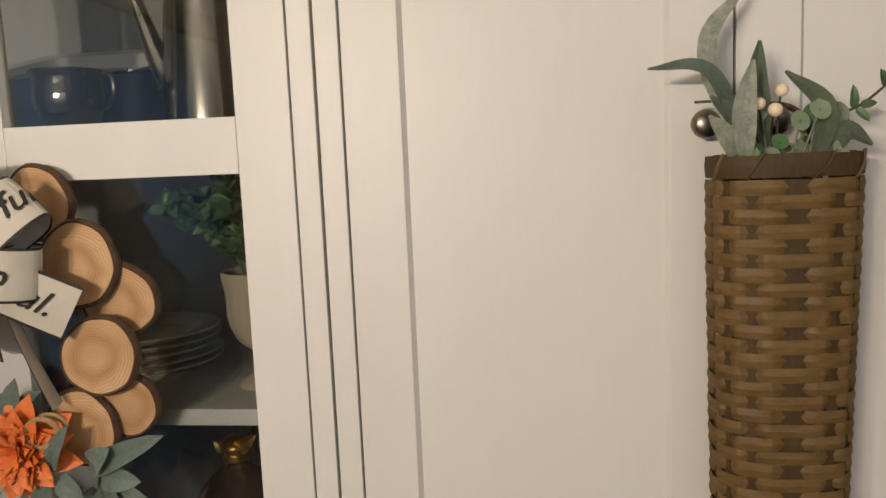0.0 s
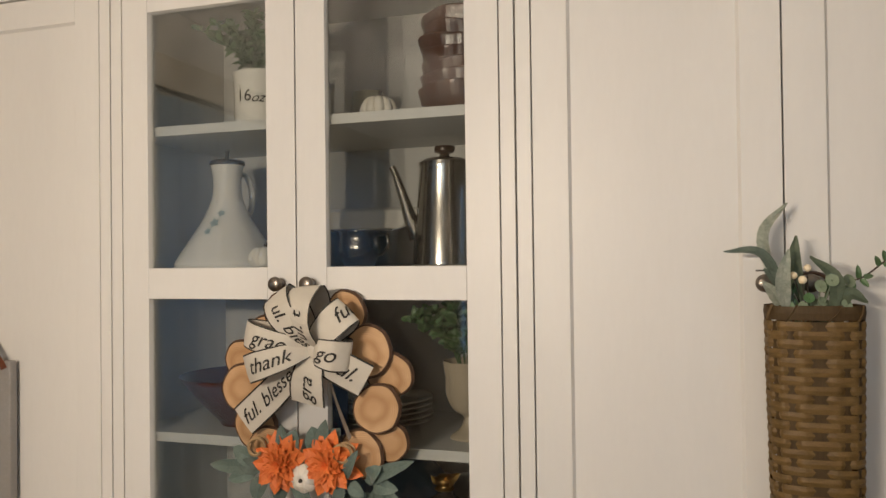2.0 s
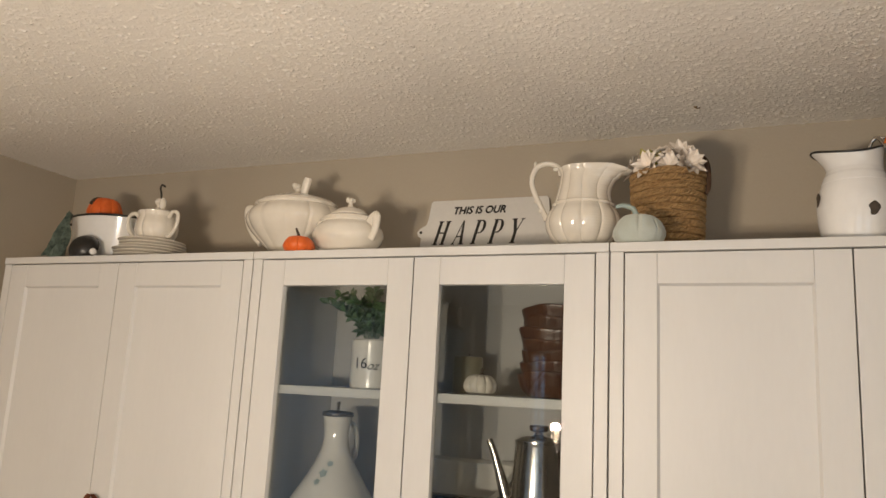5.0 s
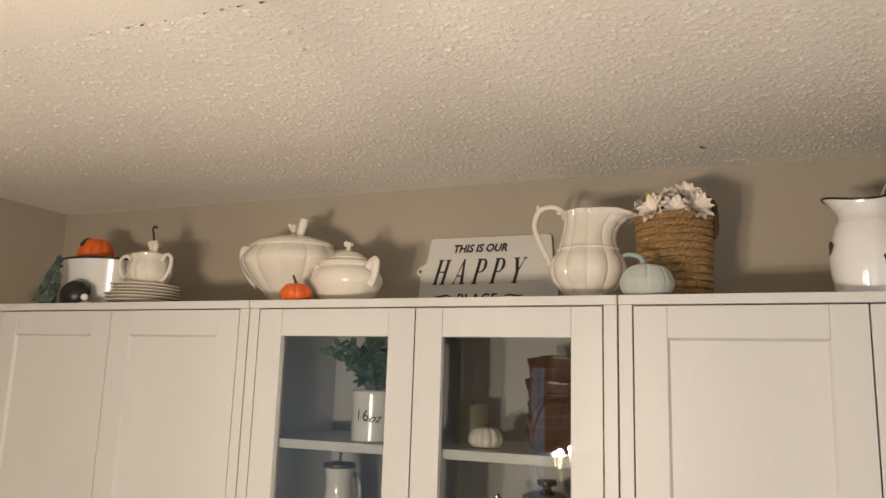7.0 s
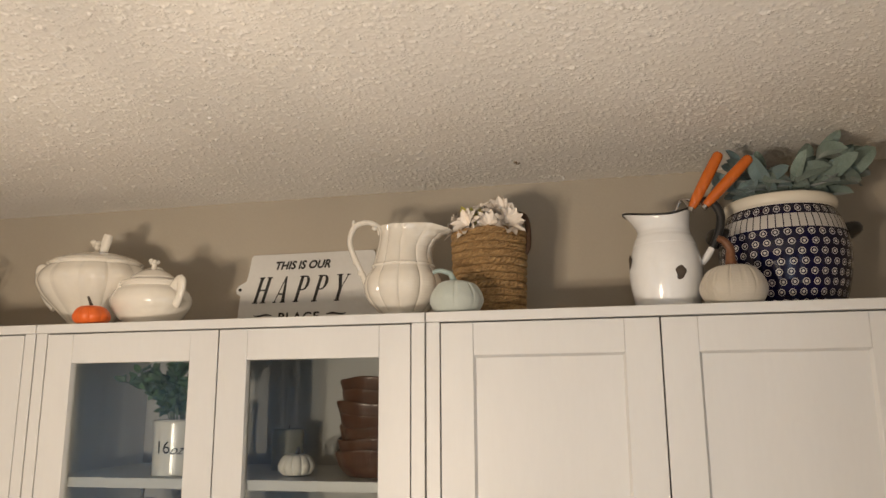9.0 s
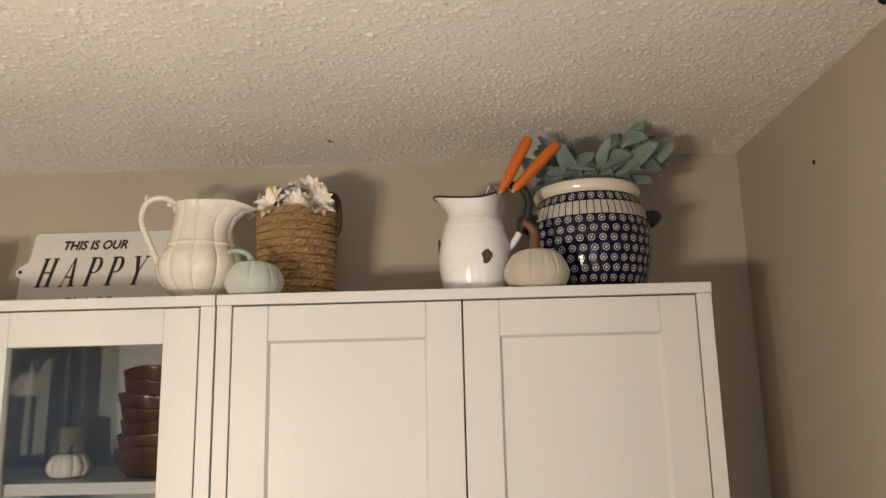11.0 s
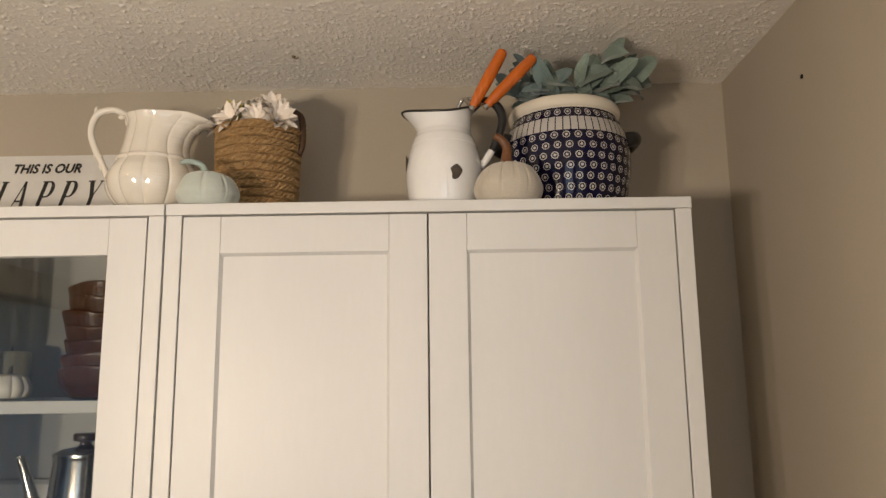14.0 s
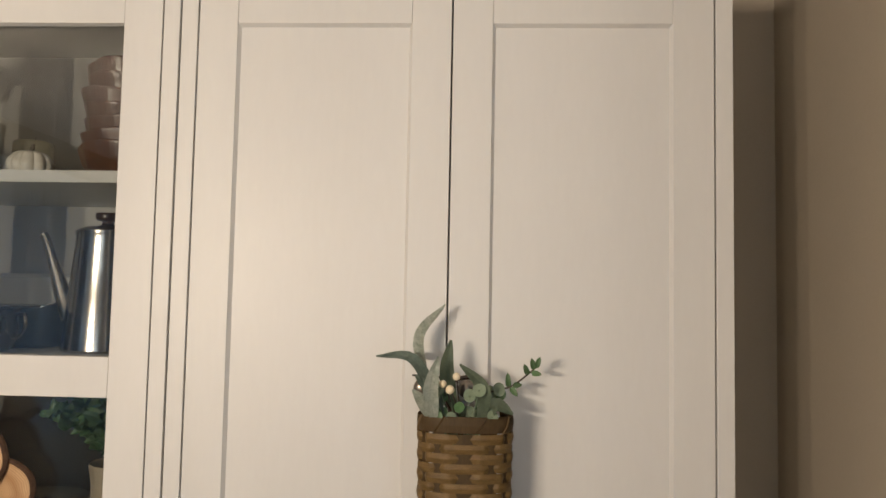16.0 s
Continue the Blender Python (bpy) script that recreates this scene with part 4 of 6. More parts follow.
def pitcher():
    e = thing("pitcher", (0.324, 0.150, T), "tall cream ironstone pitcher with fluted sides and a leafy spout", "pitcher")

    def lip(x, y, z):
        if z > 0.132 and x > 0:
            t = (z - 0.132) / 0.072
            x += t ** 2.0 * 0.056 * max(0, 1 - (abs(y) / 0.052) ** 3) * (1 + 0.05 * math.sin(30 * t))
            z -= 0.28 * t * max(0, x - 0.070)
        return x, y, z

    prof = [(0, 0.003), (0.047, 0.0), (0.051, 0.005), (0.047, 0.013), (0.058, 0.025), (0.077, 0.047), (0.0855, 0.072), (0.081, 0.094), (0.071, 0.110), (0.068, 0.115), (0.0705, 0.119), (0.066, 0.125), (0.060, 0.146), (0.055, 0.170), (0.053, 0.190), (0.056, 0.200), (0.057, 0.204), (0.053, 0.204), (0.047, 0.19), (0.048, 0.165), (0.055, 0.13), (0.07, 0.09), (0, 0.02)]
    part("body", lathe(prof, 132, 11, 0.055, shift=lip, lobe_from=0.018), M_CREAM, e, angle=None)
    e.scale = (0.945, 0.945, 0.945)
    handle = mirror_handle(e, [(-0.050, -0.004, 0.192), (-0.057, -0.008, 0.210), (-0.080, -0.012, 0.220), (-0.108, -0.014, 0.211), (-0.119, -0.014, 0.178), (-0.107, -0.014, 0.140), (-0.092, -0.012, 0.110), (-0.082, -0.008, 0.086)], [0.008, 0.0062, 0.006, 0.0068, 0.006, 0.0066, 0.0055, 0.008], M_CREAM)
    for x, z, sx, sz in ((-0.111, 0.217, 0.7, 1.7), (-0.062, 0.205, 1.2, 0.8), (-0.103, 0.130, 1.5, 0.8), (-0.095, 0.108, 0.9, 1.1)):
        part("scroll", ball((x, -0.014, z), 0.0062, scale=(sx, 0.8, sz), sub=2), M_CREAM, handle, angle=None)


pitcher()
pumpkin((0.453, 0.052, T), 0.050, 0.062, M_MINT, M_GREYSTEM, [(-0.006, 0, 0.068), (-0.012, -0.002, 0.078), (-0.030, -0.006, 0.083), (-0.043, -0.008, 0.080)], "mint green velvet pumpkin with a curled stem", 6, 0.012, 0.050, "velvet pumpkins", 0.0055, crease=16)


def daisy(parent, c, r, mat, n=14, facing=(0, -0.6, 0.8), name="flower", layers=2, core=None, open_by=0.10, wide=None, loose=False):
    bm = bmesh.new()
    petals = []
    f = Vector(facing).normalized()
    a1 = f.cross(Vector((0.3, 0.2, 1))).normalized()
    a2 = f.cross(a1)
    for L in range(layers):
        rr = r * (1 - 0.26 * L)
        for k in range(n):
            a = 2 * math.pi * (k + 0.5 * L) / n + random.uniform(-0.12, 0.12)
            d = a1 * math.cos(a) + a2 * math.sin(a)
            lift = open_by + 0.36 * L + random.uniform(-0.10, 0.22)
            b = Vector(c) + d * r * 0.06 + f * 0.004 * L
            if loose:
                bm = bmesh.new()
                petals.append(bm)
            leaf(bm, b, b + d * rr * random.uniform(0.85, 1.05) + f * rr * lift, r * (wide or (0.42 if n > 14 else 0.60)) * (1 - 0.12 * L), f, 0.10, 0.35, 5, 0.8)
    cb = bmesh.new()
    for k in range(14):
        a = k * 2.4
        q = r * 0.10 * math.sqrt(k / 14)
        ball(Vector(c) + a1 * q * math.cos(a) + a2 * q * math.sin(a) + f * r * 0.16, r * 0.05, cb, 1)
    if loose:
        p = part(name, cb, core or M_BERRY, parent, angle=None)
        for bm in petals:
            part("petal", bm, mat, p, angle=None)
        return p
    p = part(name, bm, mat, parent, angle=None)
    part("flower_core", cb, core or M_BERRY, p, angle=None)
    return p


def seagrass_basket():
    e = thing("seagrass_basket", (0.4935, 0.205, T), "round braided seagrass basket filled with ivory silk flowers", "basket")
    e.scale = (0.92, 0.92, 0.92)
    rows, seg, m = 12, 132, 9
    pitch_z = 0.0168
    for k in range(rows):
        z = 0.0086 + pitch_z * k
        r = 0.071 + 0.008 * k / rows
        bm = bmesh.new()
        rings = []
        for i in range(seg):
            a = 2 * math.pi * i / seg
            ring = []
            for j in range(m):
                b = math.pi * (j / (m - 1) - 0.5)
                # a flat plait: strands slant up on the lower half and down on the upper
                strand = abs(math.sin(22 * a + (1 if b > 0 else -1) * 1.9 * b + k * 0.7 + (math.pi / 2 if b > 0 else 0)))
                out = 0.0058 * math.cos(b) ** 0.6 + 0.0044 * strand * math.cos(b) - 0.0012 * math.exp(-(b / 0.16) ** 2)
                ring.append(bm.verts.new(((r + out) * math.cos(a), (r + out) * math.sin(a), z + pitch_z * 0.49 * math.sin(b) + 0.0009 * math.sin(7 * a + k))))
            rings.append(ring)
        for i in range(seg):
            A, B = rings[i], rings[(i + 1) % seg]
            for j in range(m - 1):
                bm.faces.new((A[j], B[j], B[j + 1], A[j + 1]))
        part("coil", bm, M_SEAG, e, angle=None)
    part("lining", lathe([(0.0705, 0.003), (0.072, 0.10), (0.079, 0.200), (0.075, 0.200), (0.068, 0.10), (0.066, 0.003)], 48, smoothing=0), M_SEAG, e)
    part("base", lathe([(0, 0.001), (0.069, 0.001), (0.069, 0.006), (0, 0.006)], 40, smoothing=0), M_SEAG, e)
    part("handle", tube([(0.082, -0.008, 0.150), (0.089, -0.006, 0.170), (0.088, 0.000, 0.215), (0.080, 0.006, 0.238), (0.064, 0.008, 0.244), (0.054, 0.010, 0.226)], 0.0065, 8), M_BARK, e, "dark brown looped handle")
    rnd = random.Random(31)
    for x, y, z, r, f in ((-0.036, -0.052, 0.212, 0.044, (-0.45, -0.9, 0.50)), (0.006, -0.050, 0.214, 0.036, (0.1, -1.0, 0.35)), (0.046, -0.046, 0.212, 0.046, (0.6, -0.8, 0.45)), (-0.066, -0.010, 0.216, 0.040, (-0.9, -0.3, 0.55)),
                          (-0.016, 0.000, 0.244, 0.044, (-0.3, -0.5, 0.9)), (0.026, -0.008, 0.246, 0.046, (0.25, -0.7, 0.75)), (0.050, 0.030, 0.226, 0.040, (0.7, 0.2, 0.8)), (-0.020, 0.045, 0.230, 0.042, (-0.2, 0.5, 0.9))):
        daisy(e, (x * 0.95, y * 0.95, z - 0.008), r * 0.9, M_WPETAL, 9, f, layers=2, core=M_GOLDENC, open_by=rnd.uniform(0.45, 0.85), wide=0.58)
        part("flower_stalk", tube([(x, y, z), (x * 0.8, y * 0.8, 0.20), (x * 0.5, y * 0.5, 0.17)], 0.0015, 5), M_OLIVE, e)
    bm = bmesh.new()
    for k in range(3):
        leaf(bm, (-0.035 + 0.01 * k, -0.02, 0.215), (-0.058 + 0.022 * k, -0.030, 0.262 - 0.004 * k), 0.020, (-0.2, -1, 0.3), 0.15, 0.3, 6, 0.7)
    part("yellow_leaf", bm, M_YLEAF, e, "yellow-green silk leaf", angle=None)
    part("filler", lathe([(0, 0.185), (0.07, 0.185), (0.06, 0.20), (0, 0.205)], 24), M_OLIVE, e)


seagrass_basket()


def enamel_pitcher():
    e = thing("enamel_pitcher", (0.838, 0.135, T), "chipped white enamel pitcher with a black rim and handle", "pitcher")

    def lip(x, y, z):
        if z > 0.150:
            t = (z - 0.150) / 0.05
            if x < 0:
                x -= t * t * 0.037 * max(0, 1 - (abs(y) / 0.05) ** 2)
            z += 0.017 * t * (max(-x, 0) / 0.07) ** 2 + (0.024 * t * (x / 0.05) ** 2 if x > 0 else 0) - 0.014 * t
        return x, y, z

    part("body", lathe([(0, 0.003), (0.057, 0.0), (0.059, 0.004), (0.060, 0.020), (0.0655, 0.055), (0.0665, 0.085), (0.061, 0.115), (0.0505, 0.145), (0.048, 0.158), (0.050, 0.180), (0.052, 0.187), (0.050, 0.187), (0.044, 0.16), (0.057, 0.11), (0, 0.02)], 88, shift=lip), M_ENAMEL, e, angle=None)
    rim = [lip(0.052 * math.cos(a), 0.052 * math.sin(a), 0.1875) for a in np.linspace(0, 2 * math.pi, 33)]
    part("rim", tube(rim, 0.0021, 8, 2), M_BLACKEN, e, "black enamel rim")
    mirror_handle(e, [(0.050, -0.004, 0.194), (0.066, -0.008, 0.207), (0.088, -0.012, 0.204), (0.102, -0.014, 0.180), (0.098, -0.014, 0.148), (0.082, -0.012, 0.114)], [0.006, 0.0078, 0.008, 0.008, 0.0075, 0.006], M_BLACKEN, label="black enamel handle")
    part("handle_foot", tube([(0.083, -0.012, 0.116), (0.073, -0.012, 0.100), (0.064, -0.010, 0.088)], [0.0064, 0.0068, 0.005], 10), M_ENAMEL, e)
    for az, z, s in ((-72, 0.066, 1.0), (-166, 0.095, 1.0)):
        a = radians(az)
        bm = bmesh.new()
        n = 18
        ctr = bm.verts.new((0, 0, 0.0))
        ring = [bm.verts.new((0.0095 * s * (1 + 0.18 * math.sin(3 * t + 1) + 0.1 * math.sin(5 * t)) * math.cos(t), 0.013 * s * (1 + 0.15 * math.sin(2 * t)) * math.sin(t), 0)) for t in (2 * math.pi * k / n for k in range(n))]
        for k in range(n):
            bm.faces.new((ctr, ring[k], ring[(k + 1) % n]))
        for v in bm.verts:
            aa = a + v.co.x / 0.066
            rr = 0.0670
            v.co = Vector((rr * math.cos(aa), rr * math.sin(aa), z + v.co.y))
        part("chip", bm, M_CHIP, e, "dark chipped patch", angle=None)


enamel_pitcher()


def tongs():
    e = thing("kitchen_tool", (0.862, 0.110, T + 0.145), "pair of orange wooden tool handles standing in the enamel pitcher", "utensil")
    for a, b in (((0.027, -0.004, 0.046), (0.082, -0.010, 0.146)), ((0.052, 0.000, 0.050), (0.136, -0.004, 0.136))):
        a, b = Vector(a), Vector(b)
        part("grip", tube([a, a.lerp(b, 0.2), a.lerp(b, 0.6), a.lerp(b, 0.94), b], [0.0070, 0.0098, 0.0108, 0.0096, 0.0062], 14), M_ORWOOD, e, "orange lacquered wooden grip")
        part("ferrule", tube([a.lerp(b, -0.06), a.lerp(b, -0.02), a.lerp(b, 0.02)], 0.0062, 12), M_STEEL, e, "steel ferrule")
        part("shaft", tube([(-0.03, 0.02, -0.08), (0.005, 0.012, 0.058), a.lerp(b, -0.02)], 0.003, 8), M_STEEL, e)


tongs()
pumpkin((0.943, 0.055, T), 0.056, 0.070, M_LINEN, M_STEM, [(-0.002, 0, 0.084), (-0.001, 0.0, 0.100), (-0.010, -0.002, 0.114), (-0.021, -0.004, 0.120)], "oatmeal velvet pumpkin with a bent brown stem", 6, 0.010, 0.048, "velvet pumpkins", 0.0085, crease=34)


def stoneware_pot():
    e = thing("stoneware_pot", (1.061, 0.205, T), "navy stoneware crock stamped with white ringed dots", "pot")
    part("body", lathe([(0, 0.003), (0.089, 0.0), (0.095, 0.005), (0.109, 0.05), (0.117, 0.10), (0.114, 0.145), (0.102, 0.178), (0.095, 0.189), (0.100, 0.194), (0.1025, 0.203), (0.099, 0.212), (0.090, 0.212), (0.088, 0.19), (0.1, 0.12), (0.08, 0.02), (0, 0.012)], 112, smoothing=3), M_POT, e, angle=None)
    for s in (1, -1):
        part("lug", tube([(s * 0.100, -0.036, 0.146), (s * 0.121, -0.028, 0.152), (s * 0.127, 0.0, 0.154), (s * 0.121, 0.028, 0.152), (s * 0.100, 0.036, 0.146)], [0.015, 0.013, 0.012, 0.013, 0.015], 10), M_BLACKEN, e, "dark glazed side lug")
    part("soil", lathe([(0, 0.188), (0.086, 0.188), (0.06, 0.196), (0, 0.198)], 24), M_TWINE, e)


stoneware_pot()


def lambs_ear():
    e = thing("potted_plant", (1.061, 0.205, T + 0.198), "dusty green lamb's ear plant in the stamped crock", "plant")
    rnd = random.Random(5)
    stems = [(0.075, -0.040, 0.100, 1.15), (0.020, -0.060, 0.050, 1.1), (0.115, -0.030, 0.060, 1.15), (0.120, 0.010, 0.085, 1.0), (-0.035, -0.060, 0.045, 0.9), (-0.085, -0.040, 0.040, 0.9), (-0.070, -0.020, 0.090, 0.75),
             (0.045, 0.010, 0.095, 1.0), (-0.020, 0.010, 0.085, 0.9), (-0.090, 0.020, 0.060, 0.8), (0.075, -0.060, 0.045, 1.1), (0.100, 0.050, 0.070, 1.0), (0.0, 0.060, 0.070, 1.0), (-0.060, 0.060, 0.060, 0.9)]
    for x, y, h, k in stems:
        tip = Vector((x, y, h))
        root = Vector((0.4 * x, 0.4 * y, -0.004))
        a = math.atan2(y, x)
        bm = tube([root, root.lerp(tip, 0.55) + Vector((0, 0, 0.012)), tip], 0.0024, 6, 4)
        for j in range(7):
            t = 0.25 + 0.75 * j / 6
            p = root.lerp(tip, t) + Vector((0, 0, 0.012 * math.sin(math.pi * t)))
            b = a + (1 if j % 2 else -1) * rnd.uniform(0.45, 1.5)
            d = Vector((math.cos(b), math.sin(b) * 0.8, rnd.uniform(-0.15, 0.65))).normalized()
            if j == 6:
                d = (tip.normalized() + Vector((0, 0, 0.1))).normalized()
            L = k * rnd.uniform(0.048, 0.074) * (0.8 + 0.2 * t)
            q = p + d * L
            q.z = min(q.z, 0.136)
            q.y = min(q.y, 0.165)
            q.x = max(min(q.x, 0.165), -0.13)
            leaf(bm, p, q, L * rnd.uniform(0.40, 0.50), (0.5 * math.cos(b), -1.0, rnd.uniform(-0.1, 0.8)), rnd.uniform(0.04, 0.2), 0.32, 8, 0.55, rnd.uniform(-0.5, 0.5))
        part("sprig", bm, M_LAMB if x > -0.03 else M_LEAFB, e, angle=None)


lambs_ear()

M_FADED = surface("faded_blue_glaze", (0.27, 0.35, 0.36), (0.38, 0.45, 0.45), 0.3, big=60, fine=200)

# ---- things behind the glass ----
S1, S2, S3, S4 = 1.822, 1.541, 1.222, 0.90


def crock():
    e = thing("crock", (-0.134, 0.105, S1), "white glazed crock lettered in black on the top shelf", "crock")
    part("body", lathe([(0, 0.003), (0.047, 0.0), (0.050, 0.004), (0.0505, 0.06), (0.0525, 0.100), (0.054, 0.105), (0.050, 0.106), (0.047, 0.10), (0.045, 0.01), (0, 0.008)], 56, smoothing=3), M_WHITEC, e, angle=None)
    for s, size, u, sh in (("16", 0.034, -0.010, 0.0), ("oz", 0.027, 0.017, 0.5)):
        t = text_bm(s, size, sh)
        bent(t, lambda x, y, q: Vector((0.0523 * math.sin((x + u) / 0.0523 + 0.10), -0.0523 * math.cos((x + u) / 0.0523 + 0.10), 0.054 + y - (0.004 if s == "oz" else 0))), 1)
        part("lettering", t, M_INK, e, angle=None)
    part("filler", lathe([(0, 0.094), (0.046, 0.094), (0.03, 0.10), (0, 0.102)], 20), M_TWINE, e)


crock()


def bushy_plant(name, loc, r, h, n, label, mat, leaf_len, seed, squash=1.0, stems=9):
    """Stems that fan out of a pot, each set with small paired leaves."""
    e = thing(name, loc, label, "plant")
    rnd = random.Random(seed)
    for k in range(stems):
        a = 2 * math.pi * k / stems + rnd.uniform(-0.25, 0.25)
        q = rnd.uniform(0.35, 1.0)
        tip = Vector((r * q * math.cos(a), r * q * math.sin(a) * squash, h * (1.05 - 0.45 * q) * rnd.uniform(0.85, 1.05)))
        mid = Vector((tip.x * 0.35, tip.y * 0.35, tip.z * 0.62))
        line = spline([Vector((tip.x * 0.12, tip.y * 0.12, 0)), mid, tip], 8)
        bm = tube(line[::4] + [line[-1]], 0.0012, 5, 2)
        for j in range(n):
            p = line[min(len(line) - 1, int((0.25 + 0.75 * j / n) * len(line)))]
            d = Vector((rnd.uniform(-1, 1), rnd.uniform(-1, 1), rnd.uniform(-0.3, 1))).normalized()
            leaf(bm, p, p + d * leaf_len * rnd.uniform(0.7, 1.2), leaf_len * 0.55, (rnd.uniform(-0.5, 0.5), -1, 0.6), 0.1, 0.25, 4, 0.7)
        part("sprig", bm, mat, e, angle=None)
    return e


bushy_plant("potted_plant", (-0.138, 0.100, S1 + 0.096), 0.125, 0.138, 34, "deep green artificial sprigs in the lettered crock", M_BOX, 0.024, 3, 0.7, 17)
canister = thing("canister", (-0.185, 0.215, S1), "plain white canister behind the lettered crock", "canister")
part("body", lathe([(0, 0.002), (0.045, 0.0), (0.047, 0.004), (0.047, 0.098), (0.044, 0.102), (0.04, 0.1), (0.04, 0.01), (0, 0.01)], 48, smoothing=0), M_WHITEC, canister)
candle = thing("candle", (0.045, 0.235, S1), "olive-cream pillar candle at the back of the top shelf", "candle")
part("wax", lathe([(0, 0.0), (0.033, 0.0), (0.034, 0.003), (0.034, 0.080), (0.031, 0.084), (0.02, 0.080), (0, 0.079)], 40, smoothing=0), M_CANDLE, candle)
part("wick", tube([(0, 0, 0.078), (0.001, 0, 0.086), (0.003, 0, 0.092)], 0.0012, 6), M_INK, candle)
pumpkin((0.122, 0.105, S1), 0.036, 0.042, M_WHITEP, M_DARKSTEM, [(0.002, 0, 0.047), (0.004, -0.001, 0.055)], "small white ceramic pumpkin on the shelf", 11, 0.12, group="white ceramic pumpkins", stem_r=0.0035)
pumpkin((-0.100, 0.062, S2), 0.033, 0.041, M_WHITEP, M_DARKSTEM, [(0.002, 0, 0.045), (0.003, 0, 0.050)], "small white ceramic pumpkin on the shelf", 11, 0.12, group="white ceramic pumpkins", stem_r=0.0035)


def bowl_stack():
    """Hand-carved wooden bowls nested so that each flared rim stands clear of the one below."""
    rnd = random.Random(8)
    for k in range(7):
        ph = rnd.uniform(0, 6.28)

        def wavy(x, y, z):
            a = math.atan2(y, x)
            t = max(0, z / 0.048)
            q = 1 + 0.035 * t * math.sin(3 * a + ph) + 0.035 * abs(math.sin(4.5 * a + ph)) * min(1, 2 * t) - 0.02
            return x * q, y * q, z + 0.003 * t * math.sin(3 * a + 1.7 * k)
        r = 0.083 - 0.001 * k + rnd.uniform(-0.0015, 0.0015)
        bm = lathe([(0, 0.002), (r * 0.62, 0.0), (r * 0.78, 0.006), (r * 0.90, 0.020), (r * 0.955, 0.034), (r, 0.048), (r * 0.965, 0.0495), (r * 0.90, 0.036), (r * 0.66, 0.012), (0, 0.008)], 64, shift=wavy)
        o = tagged(new("wooden_bowl", mesh_of(bm, M_BOWL, "wooden_bowl", None)), "scalloped reddish-brown acacia bowl in a tall stack", "bowl", "stack of wooden bowls")
        o.location = (0.281 + rnd.uniform(-0.002, 0.002), 0.135, S1 + 0.0225 * k)
        o.rotation_euler = (0, 0, k * 0.9)


bowl_stack()


def carafe():
    e = thing("carafe", (-0.240, 0.150, S2), "cream stoneware carafe with painted blue flowers and a grey lid", "carafe")
    part("body", lathe([(0, 0.002), (0.098, 0.0), (0.106, 0.006), (0.105, 0.016), (0.083, 0.050), (0.054, 0.095), (0.037, 0.130), (0.030, 0.155), (0.0285, 0.185), (0.033, 0.212), (0.031, 0.214), (0, 0.214)], 64), M_WHITEC, e, angle=None)
    lid = part("lid", lathe([(0, 0.2145), (0.034, 0.2145), (0.036, 0.218), (0.035, 0.224), (0.02, 0.227), (0, 0.228)], 40, smoothing=2), M_PEWTER, e, "grey pewter lid")
    part("pin", lathe([(0, 0.226), (0.0045, 0.227), (0.003, 0.238), (0.005, 0.246), (0, 0.248)], 14), M_PEWTER, lid)
    mirror_handle(e, [(0.012, 0.024, 0.198), (0.016, 0.044, 0.197), (0.020, 0.060, 0.168), (0.020, 0.058, 0.125), (0.018, 0.036, 0.108)], 0.006, M_WHITEC)
    for ang, z, s in ((-84, 0.092, 0.9), (-72, 0.112, 0.7), (-92, 0.074, 0.7)):
        bm = bmesh.new()
        r = {0.092: 0.056, 0.112: 0.0455, 0.074: 0.0675}[z]
        a = radians(ang)
        c = Vector((r * math.cos(a), r * math.sin(a), z)) * 1.0 + Vector((math.cos(a), math.sin(a), 0.5)) * 0.0012
        out = Vector((math.cos(a), math.sin(a), 0.55))
        for k in range(5):
            b = 2 * math.pi * k / 5
            side = out.cross(Vector((0, 0, 1))).normalized()
            up = side.cross(out).normalized()
            leaf(bm, c, c + (side * math.cos(b) + up * math.sin(b)) * 0.013 * s, 0.009 * s, out, 0.02, 0.0, 4)
        part("painted_flower", bm, M_FADED, e, "small painted blue flower", angle=None)


carafe()


def coffee_pot():
    e = thing("coffee_pot", (0.244, 0.130, S2), "tall polished steel coffee pot with a brown knob and long spout", "coffee pot")
    part("body", lathe([(0, 0.002), (0.060, 0.0), (0.063, 0.004), (0.0625, 0.012), (0.055, 0.09), (0.047, 0.185), (0.048, 0.190), (0, 0.190)], 64, smoothing=0), M_STEEL, e, angle=40)
    lid = part("lid", lathe([(0.049, 0.1905), (0.049, 0.195), (0.035, 0.202), (0.012, 0.205), (0.010, 0.208), (0, 0.208)], 48, smoothing=0), M_STEEL, e)
    part("knob", lathe([(0, 0.206), (0.010, 0.206), (0.009, 0.212), (0.019, 0.215), (0.021, 0.221), (0.019, 0.226), (0, 0.227)], 8, smoothing=0), M_BROWNPL, lid, "dark brown faceted knob")
    part("spout", tube([(-0.052, -0.002, 0.055), (-0.066, -0.004, 0.085), (-0.082, -0.006, 0.135), (-0.098, -0.008, 0.180), (-0.104, -0.008, 0.190)], [0.019, 0.014, 0.0095, 0.007, 0.007], 16), M_STEEL, e)
    mirror_handle(e, [(0.045, 0.01, 0.165), (0.075, 0.016, 0.168), (0.088, 0.018, 0.130), (0.080, 0.018, 0.070), (0.058, 0.012, 0.045)], 0.008, M_BROWNPL, label="dark brown handle")


coffee_pot()


